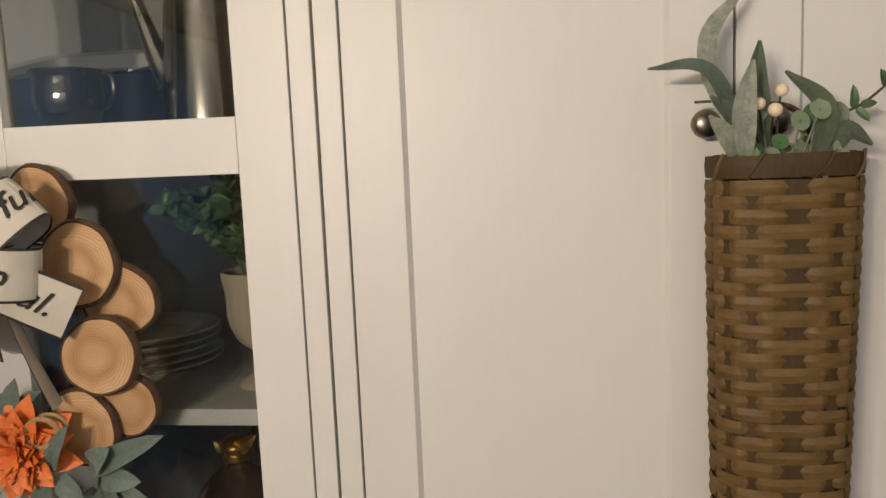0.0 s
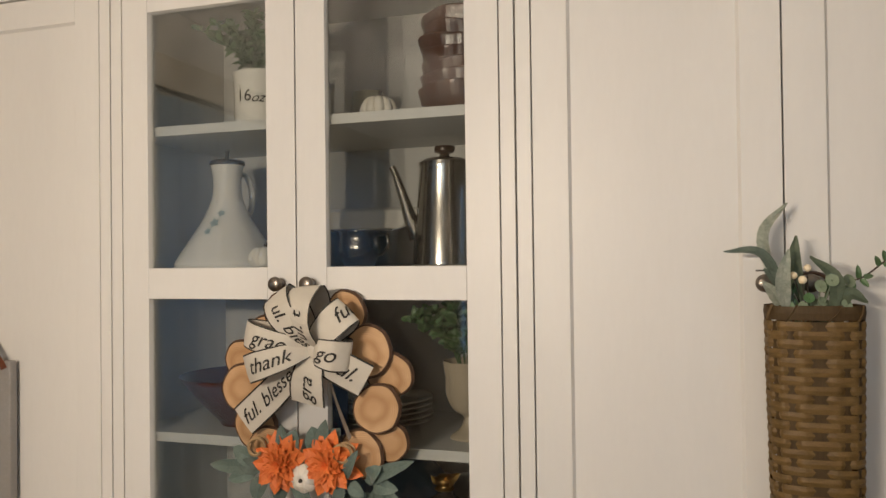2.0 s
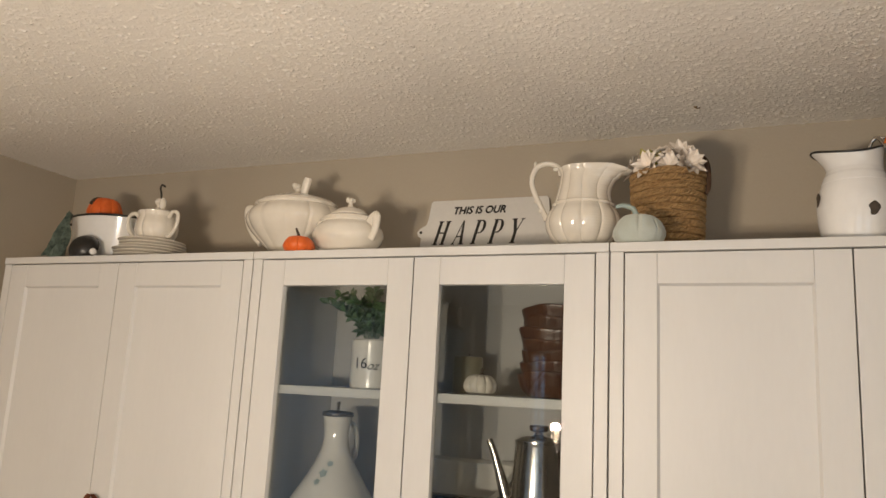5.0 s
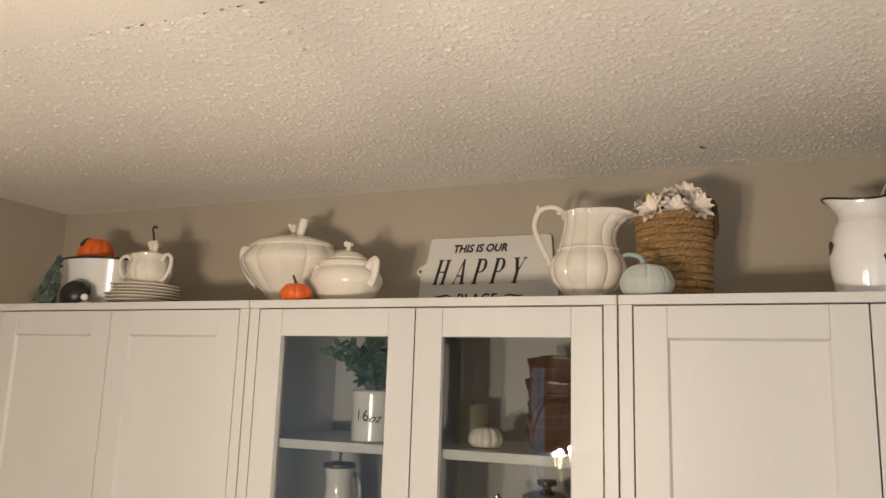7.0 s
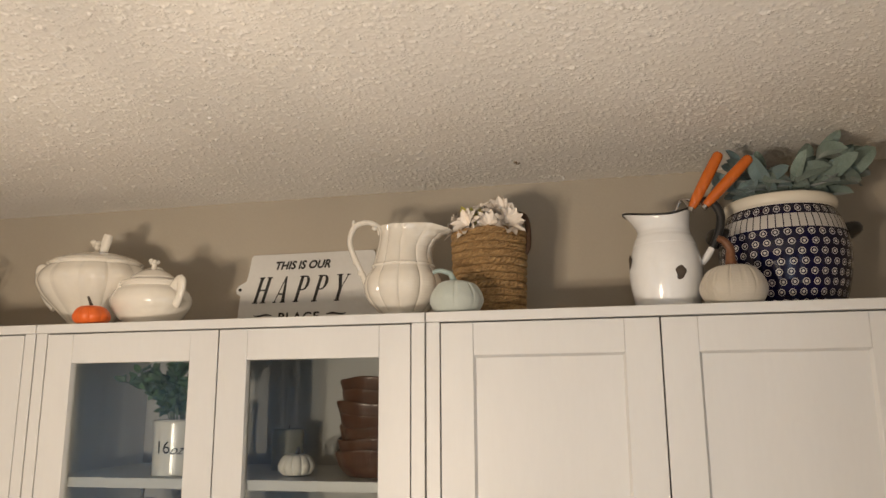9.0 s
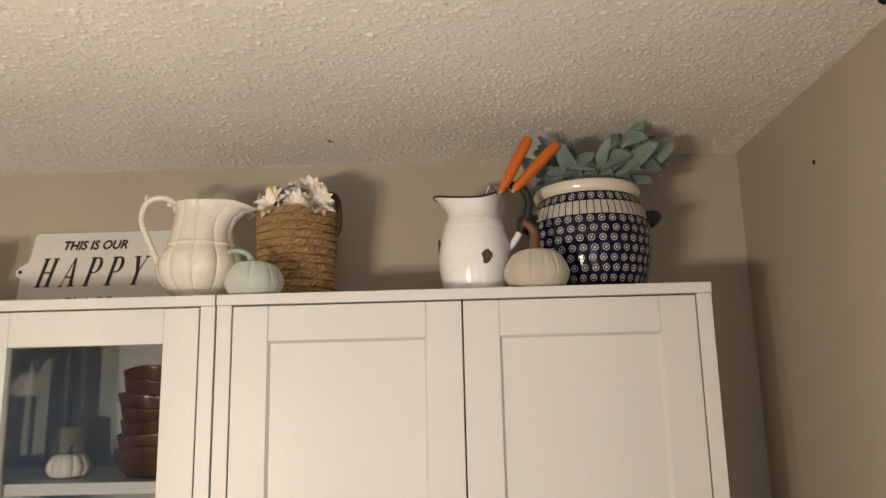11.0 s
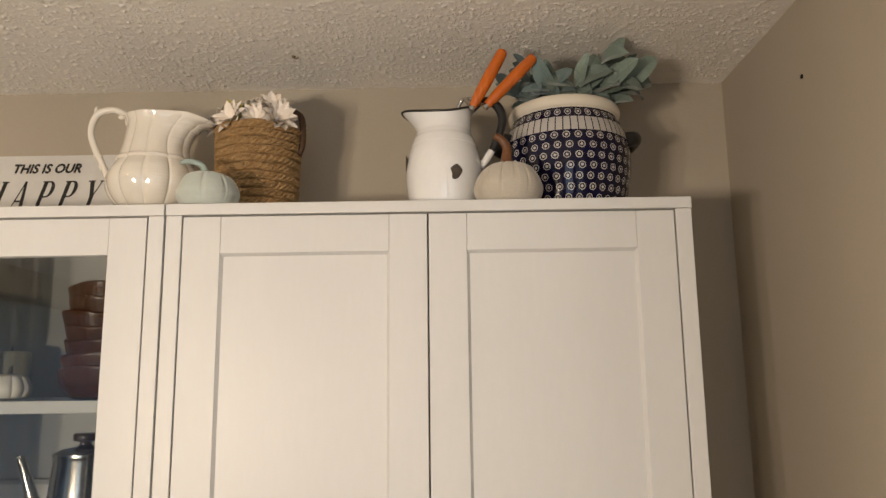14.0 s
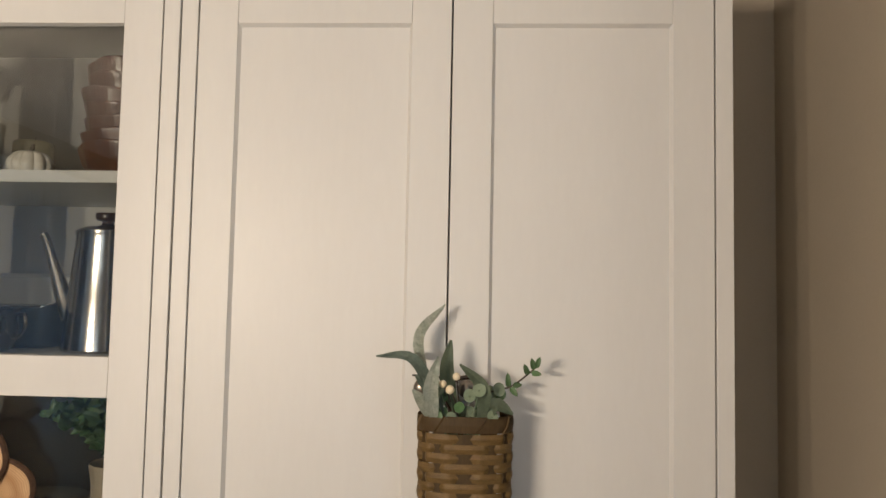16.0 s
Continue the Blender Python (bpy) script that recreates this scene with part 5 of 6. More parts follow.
def baking_pan():
    e = thing("roasting_pan", (0.030, 0.225, S2), "slate blue rectangular roasting pan standing on the shelf", "pan")
    bm = bmesh.new()

    def loop(w, d, z):
        pts = []
        for cx, cy, a0 in ((w - 0.02, d - 0.02, 0), (-w + 0.02, d - 0.02, 90), (-w + 0.02, -d + 0.02, 180), (w - 0.02, -d + 0.02, 270)):
            for k in range(5):
                a = radians(a0 + 22.5 * k)
                pts.append(bm.verts.new((cx + 0.02 * math.cos(a), cy + 0.02 * math.sin(a), z)))
        return pts
    loops = [loop(0.098, 0.075, 0.0), loop(0.104, 0.082, 0.006), loop(0.116, 0.094, 0.100), loop(0.130, 0.106, 0.104), loop(0.130, 0.106, 0.1065), loop(0.114, 0.092, 0.103), loop(0.100, 0.080, 0.010)]
    for k in (2, 3, 4, 5):
        for v in loops[k]:
            v.co.z += 0.27 * v.co.y - 0.006
    for k, (a, b) in enumerate(zip(loops, loops[1:])):
        for i in range(20):
            f = bm.faces.new((a[i], a[(i + 1) % 20], b[(i + 1) % 20], b[i]))
            f.material_index = 1 if k >= 4 else 0
    bm.faces.new(loops[0][::-1])
    bm.faces.new(loops[-1]).material_index = 1
    part("body", bm, [M_SLATE, M_WHITEC], e, angle=35)
    part("rim", tube([(-0.112, -0.106, 0.0712), (0, -0.106, 0.0712), (0.112, -0.106, 0.0712)], 0.003, 8, 2), M_STEEL, e, "bright rolled rim")


baking_pan()


def creamer():
    e = thing("creamer", (0.092, 0.075, S2), "small round tarnished steel creamer in front of the pan", "jug")
    part("body", lathe([(0, 0.002), (0.022, 0.0), (0.034, 0.014), (0.040, 0.034), (0.038, 0.055), (0.041, 0.066), (0.039, 0.067), (0.035, 0.055), (0.036, 0.03), (0, 0.01)], 40), M_TARNISH, e, angle=None)
    mirror_handle(e, [(0.037, -0.004, 0.058), (0.056, -0.008, 0.060), (0.060, -0.008, 0.042), (0.050, -0.006, 0.026), (0.038, -0.004, 0.022)], 0.003, M_TARNISH)


creamer()


def urn():
    e = thing("urn", (0.288, 0.125, S3), "beige footed china goblet holding green sprigs", "goblet")
    part("body", lathe([(0, 0.002), (0.033, 0.0), (0.034, 0.006), (0.018, 0.018), (0.011, 0.034), (0.013, 0.042), (0.032, 0.056), (0.044, 0.085), (0.045, 0.115), (0.049, 0.140), (0.046, 0.141), (0.041, 0.115), (0.03, 0.06), (0, 0.055)], 64, 12, 0.04, lobe_from=0.05), M_URN, e, angle=None)


urn()
bushy_plant("potted_plant", (0.284, 0.120, S3 + 0.13), 0.115, 0.150, 34, "deep green sprigs standing in the china goblet", M_BOX, 0.024, 9, 0.8, 17)
plate_stack(0.095, 0.20, S3, [0.092] * 5, 0.0105, "stack of dinner plates", "cream china plate stacked behind the wreath")
wood_dish = thing("wooden_dish", (-0.195, 0.14, S3), "flared dark purple-brown bowl on the shelf", "bowl")
part("body", lathe([(0, 0.002), (0.045, 0.0), (0.05, 0.006), (0.09, 0.050), (0.126, 0.095), (0.123, 0.097), (0.085, 0.052), (0.04, 0.010), (0, 0.009)], 56, smoothing=2), M_BOWL, wood_dish, angle=None)
# bottle added in place of the blue window reflection in the glass
blue_reflection = thing("bottle", (0.018, 0.10, S3), "deep blue bottle standing in for a window reflection behind the wreath", "bottle")
part("body", lathe([(0, 0.002), (0.030, 0.0), (0.033, 0.005), (0.033, 0.085), (0.026, 0.105), (0.012, 0.118), (0.011, 0.150), (0.014, 0.153), (0.012, 0.156), (0, 0.156)], 36), M_BLUE, blue_reflection, angle=None)


def lower_shelf():
    e = thing("vase", (0.238, 0.125, S4), "smoky dark glass vase with a brass collar", "vase")
    part("body", lathe([(0, 0.003), (0.042, 0.0), (0.062, 0.03), (0.070, 0.09), (0.064, 0.15), (0.040, 0.195), (0.016, 0.215), (0.014, 0.225), (0, 0.225)], 48, 14, 0.02), M_DARKGL, e, angle=None)
    part("collar", lathe([(0.015, 0.222), (0.019, 0.225), (0.014, 0.232), (0.020, 0.240), (0.012, 0.250), (0, 0.252)], 28), M_GOLD, e, "brass collar")
    part("brass_leaf", leaf(leaf(bmesh.new(), (0.005, -0.008, 0.238), (0.036, -0.020, 0.262), 0.02), (-0.005, -0.008, 0.236), (-0.022, -0.016, 0.252), 0.014), M_GOLD, e, angle=None)
    j = thing("glass_jar", (-0.165, 0.115, S4), "round jar of dried greenery on the lower shelf", "jar")
    part("bowl", lathe([(0, 0.002), (0.045, 0.0), (0.062, 0.03), (0.064, 0.10), (0.060, 0.148), (0.063, 0.155), (0.060, 0.156), (0.056, 0.145), (0.058, 0.03), (0, 0.008)], 48), M_CREAM, j, angle=None)
    part("moss", lathe([(0, 0.145), (0.04, 0.14), (0.055, 0.13)], 24, 7, 0.1), M_OLIVE, j, angle=None)
    p = thing("platter", (0.09, 0.24, S4), "slate blue-grey platter leaning at the back of the shelf", "platter")
    d = part("dish", lathe([(0, 0.0), (0.09, 0.0), (0.125, 0.012), (0.130, 0.016), (0.125, 0.018), (0.085, 0.006), (0, 0.006)], 56, smoothing=2), M_SLATE, p, angle=None)
    d.matrix_basis = pose(0, 0.030, 0.129, 78)


lower_shelf()

# ---- the wreath of wood slices ----


def wood_slice(parent, c, r, th, seed, tilt=(0, 0)):
    rnd = random.Random(seed)
    ph = [rnd.uniform(0, 6.28) for _ in range(3)]

    def rr(a):
        return r * (1 + 0.035 * math.sin(2 * a + ph[0]) + 0.02 * math.sin(3 * a + ph[1]) + 0.012 * math.sin(7 * a + ph[2]))
    face, bark = bmesh.new(), bmesh.new()
    n = 44
    for zz, flip in ((th / 2, False), (-th / 2, True)):
        ctr = face.verts.new((0, 0, zz))
        ring = [face.verts.new((rr(2 * math.pi * k / n) * 0.91 * math.cos(2 * math.pi * k / n), rr(2 * math.pi * k / n) * 0.91 * math.sin(2 * math.pi * k / n), zz)) for k in range(n)]
        for k in range(n):
            f = (ctr, ring[k], ring[(k + 1) % n])
            face.faces.new(f[::-1] if flip else f)
    prof = [(0.91, th / 2 - 0.0003), (0.95, th / 2 + 0.0012), (1.0, th / 4), (1.01, 0), (1.0, -th / 4), (0.97, -th / 2 - 0.0004), (0.91, -th / 2 + 0.0003)]
    rings = []
    for q, z in prof:
        rings.append([bark.verts.new((rr(a) * q * (1 + rnd.uniform(-0.012, 0.012) * (0.97 < q)) * math.cos(a), rr(a) * q * math.sin(a), z)) for a in (2 * math.pi * k / n for k in range(n))])
    for a, b in zip(rings, rings[1:]):
        for k in range(n):
            bark.faces.new((a[k], b[k], b[(k + 1) % n], a[(k + 1) % n]))
    s = part("wood_slice", face, M_SLICE, parent, angle=20)
    part("bark", bark, M_BARK, s, "dark bark edge", angle=None)
    s.matrix_basis = pose(*c, 90 + tilt[0], tilt[1], 0) @ pose(0, 0, 0, 0, 0, rnd.uniform(0, 360))
    return s


WC = Vector((0.037, 0, 1.333))
wreath = thing("wreath", (0, 0, 0), "wreath of pine slices with a lettered ribbon bow and orange dahlias", "wreath")
part("hoop", tube([(WC.x + 0.125 * math.cos(a), -0.010, WC.z + 0.125 * math.sin(a)) for a in np.linspace(0, 2 * math.pi, 33)], 0.006, 8, 2), M_TWINE, wreath, "jute wrapped hoop")
part("hanger", tube([(0.030, -0.012, 1.525), (0.024, -0.012, 1.49), (0.034, -0.012, 1.455)], 0.002, 6), M_TWINE, wreath)
for k, (x, y, z, r, tx, ty) in enumerate((
        (0.105, -0.016, 1.462, 0.040, 4, 6), (0.150, -0.028, 1.397, 0.046, -3, 5), (0.186, -0.016, 1.357, 0.042, 5, -5),
        (0.170, -0.036, 1.302, 0.0435, 0, 3), (0.182, -0.018, 1.245, 0.038, 4, -4), (0.137, -0.030, 1.222, 0.042, -4, 4),
        (-0.098, -0.016, 1.372, 0.040, 3, -5), (-0.086, -0.032, 1.325, 0.047, -3, 4), (-0.075, -0.016, 1.255, 0.044, 4, 5),
        (-0.040, -0.028, 1.222, 0.040, 0, -4), (-0.055, -0.016, 1.418, 0.038, 2, 4), (-0.015, -0.018, 1.462, 0.040, -3, -3))):
    wood_slice(wreath, (x, y, z), r, 0.011, 40 + k, (tx, ty))


def ribbon(parent, line, across, width, words="", size=0.03, start=0.25, flip=False, grow=0.0007, vertical=False, name="ribbon_loop", taper=None):
    """A ribbon along a smoothed line, wired black at both edges, with writing along its face."""
    pts = spline([Vector(p) for p in line], 8)
    acc = [0.0]
    for a, b in zip(pts, pts[1:]):
        acc.append(acc[-1] + (b - a).length)
    L = acc[-1]
    across = [Vector(a).normalized() for a in across] if isinstance(across[0], (tuple, Vector)) else [Vector(across).normalized()] * 2

    def at(s):
        s = min(max(s, 0), L - 1e-6)
        i = max(k for k in range(len(acc)) if acc[k] <= s)
        i = min(i, len(pts) - 2)
        t = (s - acc[i]) / max(acc[i + 1] - acc[i], 1e-9)
        p = pts[i].lerp(pts[i + 1], t)
        tan = (pts[min(i + 2, len(pts) - 1)] - pts[max(i - 1, 0)]).normalized()
        u = s / L * (len(across) - 1)
        k = min(int(u), len(across) - 2)
        w = across[k].lerp(across[k + 1], u - k)
        w = (w - tan * w.dot(tan)).normalized()
        return p, tan, w, tan.cross(w)

    def wid(s):
        if not taper:
            return width
        u = s / L * (len(taper) - 1)
        k = min(int(u), len(taper) - 2)
        return width * (taper[k] + (taper[k + 1] - taper[k]) * (u - k))

    bm = bmesh.new()
    n = 40
    cols = (-0.5, -0.45, -0.2, 0.2, 0.45, 0.5)
    rows = []
    for i in range(n + 1):
        p, tan, w, nn = at(L * i / n)
        rows.append([bm.verts.new(p + w * wid(L * i / n) * c + nn * 0.002 * (1 - abs(c) * 2)) for c in cols])
    for a, b in zip(rows, rows[1:]):
        for k in range(5):
            f = bm.faces.new((a[k], a[k + 1], b[k + 1], b[k]))
            f.material_index = 1 if k in (0, 4) else 0
    ob = part(name, bm, [M_RIBBON, M_INK], parent, angle=None)
    if words:
        t = text_bm(words, size, 0.35, 'LEFT', thin=0.0004)
        if grow:
            t = embolden(t, grow)
        # the side of the ribbon that looks at the room carries the ink
        p, tan, w, nn = at(L * min(start + 0.1, 0.95))
        sgn = 1 if nn.y < 0 else -1

        def put(x, y, q):
            s, v = (start * L + x, y) if not vertical else (start * L - y, x)
            if flip:
                s, v = start * L - x, -y
            p, tan, w, nn = at(s)
            vv = max(-0.46, min(0.46, v / width)) * wid(s)
            return p + w * vv + nn * sgn * 0.0026 + nn * sgn * q
        bent(t, put, 1)
        part("lettering", t, M_INK, ob, angle=None)
    return ob


bow = part("bow_knot", ball((0.073, -0.078, 1.407), 0.015, scale=(1.0, 0.7, 1.25), sub=3), M_RIBBON, wreath, "ivory ribbon bow with black script and black wired edges")
K = Vector((0.073, -0.074, 1.407))


def bow_loop(dx, dz, width, words, start=0.12, size=0.032, bulge=0.035, flip=False, lift=0.0, twist=0.0):
    """A loop that leaves the knot in front, turns over at its tip and returns behind."""
    d = Vector((dx, 0, dz))
    L = d.length
    u = d / L
    a = Vector((-u.z, 0, u.x))
    pts = [K + Vector((0, -0.004, 0)), K + u * L * 0.30 + Vector((0, -bulge, lift)), K + u * L * 0.72 + Vector((0, -bulge * 1.05, lift)), K + u * L + Vector((0, -0.004, 0)), K + u * L * 0.7 + Vector((0, 0.022, 0)), K + u * L * 0.3 + Vector((0, 0.016, 0)), K + Vector((0, 0.006, 0))]
    a0 = a + Vector((0, twist, 0))
    ribbon(bow, pts, [a0, a0, a, a, a], width, words, size, start, flip=flip, taper=[0.40, 0.85, 1.0, 1.0, 1.0, 0.8, 0.4])


bow_loop(-0.068, 0.092, 0.058, "ul. bless", 0.40, 0.034, flip=True, twist=0.25)
bow_loop(0.064, 0.066, 0.056, "ful.", 0.36, 0.036, bulge=0.026, flip=False, twist=0.1)
bow_loop(-0.010, 0.104, 0.058, "ul. t", 0.12, 0.034, bulge=0.044, twist=0.5)
bow_loop(-0.128, 0.026, 0.046, "grac", 0.38, 0.036, flip=True)
bow_loop(-0.126, -0.040, 0.050, "thank", 0.40, 0.036, bulge=0.040, flip=True)
bow_loop(0.066, -0.012, 0.054, "go", 0.17, 0.036, bulge=0.030)
ribbon(bow, [K + Vector((0, 0.0, 0)), K + Vector((-0.045, -0.006, -0.046)), K + Vector((-0.09, 0.008, -0.085)), K + Vector((-0.150, 0.018, -0.135))], [(0.65, 0, -0.75), (0.62, 0, -0.78)], 0.058, "ful. blessed", 0.036, 0.98, flip=True, name="ribbon_tail", taper=[0.5, 0.9, 1, 1])
ribbon(bow, [K + Vector((0, 0.0, 0)), K + Vector((-0.004, -0.016, -0.035)), K + Vector((-0.010, -0.012, -0.065)), K + Vector((-0.014, -0.002, -0.094))], [(1, 0.1, 0), (1, -0.15, 0)], 0.066, "gra", 0.036, 0.95, flip=True, name="ribbon_tail", taper=[0.3, 0.8, 1, 1.05])
ribbon(bow, [K + Vector((0, 0.0, 0)), K + Vector((0.026, -0.014, -0.018)), K + Vector((0.056, -0.002, -0.036)), K + Vector((0.088, 0.010, -0.055))], [(0.5, -0.1, 0.85), (0.55, 0, 0.8)], 0.062, "ful.", 0.038, 0.42, name="ribbon_tail", flip=False, taper=[0.4, 0.9, 1, 1])
ribbon(bow, [K + Vector((0.01, 0.01, -0.01)), K + Vector((0.022, 0.008, -0.05)), K + Vector((0.034, 0.016, -0.10)), K + Vector((0.052, 0.024, -0.155))], [(-0.45, 0.88, 0.1), (-0.3, 0.92, 0.2)], 0.030, "", name="ribbon_tail")

# flowers, leaves and a little pumpkin along the foot of the wreath
for c, r in (((0.000, -0.050, 1.203), 0.054), ((0.094, -0.054, 1.210), 0.056)):
    daisy(wreath, c, r, M_PETAL, 12, (0, -1, 0.12), "dahlia", 3, M_PETAL, wide=0.56, loose=True)
    daisy(wreath, (c[0], c[1] - 0.012, c[2]), r * 0.62, M_PETAL, 11, (0, -1, 0.12), "dahlia_heart", 3, M_PETAL, open_by=0.35, wide=0.44, loose=True)
wp = part("mini_pumpkin", lathe([(0, 0.0), (0.012, 0.001), (0.024, 0.012), (0.023, 0.022), (0.01, 0.032), (0, 0.029)], 48, 8, 0.1), M_WHITEP, wreath, "tiny white pumpkin with a dark stem", angle=None)
wp.matrix_basis = pose(0.048, -0.052, 1.184, 90)
part("stem", tube([(0, 0, 0.028), (0.001, 0.001, 0.034), (0.003, 0.002, 0.040)], [0.004, 0.003, 0.002], 8), M_DARKSTEM, wp)


def wreath_sprig(name, base, tips, width, mat, facing=(0, -1, 0.25)):
    bm = bmesh.new()
    for (tx, ty, tz), k in zip(tips, range(99)):
        leaf(bm, base if k == 0 else Vector(base).lerp(Vector((tx, ty, tz)), 0.25), (tx, ty, tz), width * (0.85 + 0.3 * ((k * 37) % 10) / 10), facing, 0.14, 0.28, 8, 0.75)
    part(name, bm, mat, wreath, angle=None)


wreath_sprig("leaf_sprig", (0.150, -0.046, 1.180), [(0.240, -0.052, 1.222), (0.228, -0.055, 1.140), (0.205, -0.065, 1.128), (0.190, -0.070, 1.215), (0.165, -0.062, 1.118), (0.120, -0.060, 1.118), (0.215, -0.06, 1.175)], 0.030, M_WLEAF)
wreath_sprig("leaf_sprig", (0.125, -0.070, 1.190), [(0.150, -0.074, 1.240), (0.160, -0.075, 1.165), (0.110, -0.075, 1.142)], 0.022, M_WLEAF)
wreath_sprig("leaf_sprig", (-0.035, -0.046, 1.190), [(-0.150, -0.050, 1.190), (-0.098, -0.055, 1.226), (-0.085, -0.062, 1.198), (-0.105, -0.060, 1.168), (-0.050, -0.062, 1.136), (-0.065, -0.055, 1.212)], 0.030, M_WLEAF)
wreath_sprig("leaf_sprig", (0.010, -0.044, 1.205), [(-0.006, -0.050, 1.270), (0.024, -0.052, 1.262), (-0.010, -0.052, 1.128), (0.052, -0.052, 1.130)], 0.034, M_WLEAF)
wreath_sprig("leaf_sprig", (0.075, -0.044, 1.215), [(0.080, -0.050, 1.282), (0.052, -0.048, 1.268), (0.105, -0.046, 1.268)], 0.036, M_WLEAF)
part("twine_curl", tube([(0.120 + 0.016 * math.cos(t), -0.056 - 0.002 * t, 1.232 + 0.014 * math.sin(t)) for t in np.linspace(0, 12, 25)], 0.0028, 6, 2), M_TWINE, wreath)
part("twine_curl", tube([(-0.045 + 0.014 * math.cos(t), -0.050 - 0.002 * t, 1.232 + 0.014 * math.sin(t)) for t in np.linspace(0, 12, 25)], 0.0028, 6, 2), M_TWINE, wreath)

# ---- the hanging board on the other cabinet ----


def hanging_board():
    e = thing("hanging_sign", (-0.782, -0.004, 1.215), "grey board with a teal pumpkin hanging from a cabinet knob", "sign")
    part("board", box((-0.143, -0.018, -0.142), (0.143, 0.0, 0.142), 0.003), M_GREYB, e, angle=20)
    bm = bmesh.new()
    outline = []
    for k in range(64):
        a = 2 * math.pi * k / 64
        r = 1 + 0.035 * math.cos(4 * a) - 0.07 * math.exp(-((a - math.pi / 2) / 0.22) ** 2)
        outline.append((0.097 * r * math.cos(a), 0.086 * r * math.sin(a)))
    fr = [bm.verts.new((x, 0, z)) for x, z in outline]
    f = bm.faces.new(fr)
    r = bmesh.ops.extrude_face_region(bm, geom=[f])
    bmesh.ops.translate(bm, vec=(0, 0.007, 0), verts=[v for v in r["geom"] if isinstance(v, bmesh.types.BMVert)])
    bmesh.ops.recalc_face_normals(bm, faces=bm.faces[:])
    pk = part("pumpkin_cutout", bm, M_TEAL, e, "teal painted wooden pumpkin", angle=40)
    pk.location = (0.0, -0.0255, 0.018)
    part("stalk", box((-0.018, -0.026, 0.098), (0.018, -0.0185, 0.125), 0.002), M_STEM, e, "brown wooden stalk")
    for s in (-1, 1):
        part("tendril", tube([(s * 0.020, -0.0190, 0.112), (s * 0.034, -0.0190, 0.120), (s * 0.044, -0.0190, 0.112), (s * 0.040, -0.0190, 0.106), (s * 0.036, -0.0190, 0.114), (s * 0.052, -0.0190, 0.122), (s * 0.062, -0.0190, 0.116), (s * 0.060, -0.019, 0.110), (s * 0.074, -0.019, 0.126)], 0.0012, 5, 4), M_INK, e)
    for word, size, z, sh, want in (("LIVE", 0.050, 0.050, 0.0, 0.070), ("thankfully", 0.048, -0.004, 0.4, 0.150)):
        t = text_bm(word, size, sh)
        x0, x1 = min(v.co.x for v in t.verts), max(v.co.x for v in t.verts)
        bent(t, lambda x, y, q: Vector(((x - (x0 + x1) / 2) * want / (x1 - x0), -0.0262, y * 1.15 + z)), 0)
        part("lettering", t, M_INK, e, angle=None)
    # the ribbon runs over the knob and down to both upper corners
    for s, x in ((-1, -0.108), (1, 0.122)):
        bm = bmesh.new()
        line = spline([Vector((0.0, -0.030, 0.300)), Vector((x * 0.3 + s * 0.004, -0.024, 0.250)), Vector((x, -0.0195, 0.138)), Vector((x * 1.04, -0.0195, 0.128))], 6)
        rows = [[bm.verts.new(p + Vector((-0.0075, 0, -0.003 * s))), bm.verts.new(p + Vector((0, -0.001, 0))), bm.verts.new(p + Vector((0.0075, 0, 0.003 * s)))] for p in line]
        for a, b in zip(rows, rows[1:]):
            for k in range(2):
                bm.faces.new((a[k], a[k + 1], b[k + 1], b[k]))
        bmesh.ops.solidify(bm, geom=bm.faces[:], thickness=0.0012)
        part("strap", bm, M_STRAP, e, "russet ribbon strap", angle=None)
    bm = bmesh.new()
    line = spline([Vector((0.002, -0.034, 0.296)), Vector((-0.004, -0.032, 0.318)), Vector((0.0, -0.022, 0.334)), Vector((0.004, -0.008, 0.318)), Vector((0.002, -0.006, 0.300))], 6)
    rows = [[bm.verts.new(p + Vector((dx, 0, 0))) for dx in (-0.009, 0, 0.009)] for p in line]
    for a, b in zip(rows, rows[1:]):
        for k in range(2):
            bm.faces.new((a[k], a[k + 1], b[k + 1], b[k]))
    bmesh.ops.solidify(bm, geom=bm.faces[:], thickness=0.0012)
    part("strap_loop", bm, M_STRAP, e, angle=None)


hanging_board()

# ---- the woven wall basket ----
BX, BZ0, BZ1 = 0.842, 1.136, 1.482
basket = thing("wall_basket", (BX, 0, 0), "tall narrow brown splint basket hung flat on the cabinet door", "basket")


def basket_point(u, z, out=0.0):
    """u runs from 0 to 1 across the bowed front, out is the height over its skin."""
    t = (z - BZ0) / (BZ1 - BZ0)
    w = 0.055 + 0.0065 * t
    d = 0.036 + 0.005 * t
    a = radians(222 - 264 * u)
    ca, sa = math.cos(a), math.sin(a)
    x = w * (abs(ca) ** 0.75) * (1 if ca > 0 else -1)
    y = -d * (abs(sa) ** 0.75) * (1 if sa > 0 else -1)
    nn = Vector((ca / w, -sa / d, 0)).normalized()
    return Vector((x, y - 0.048, z)) + nn * out


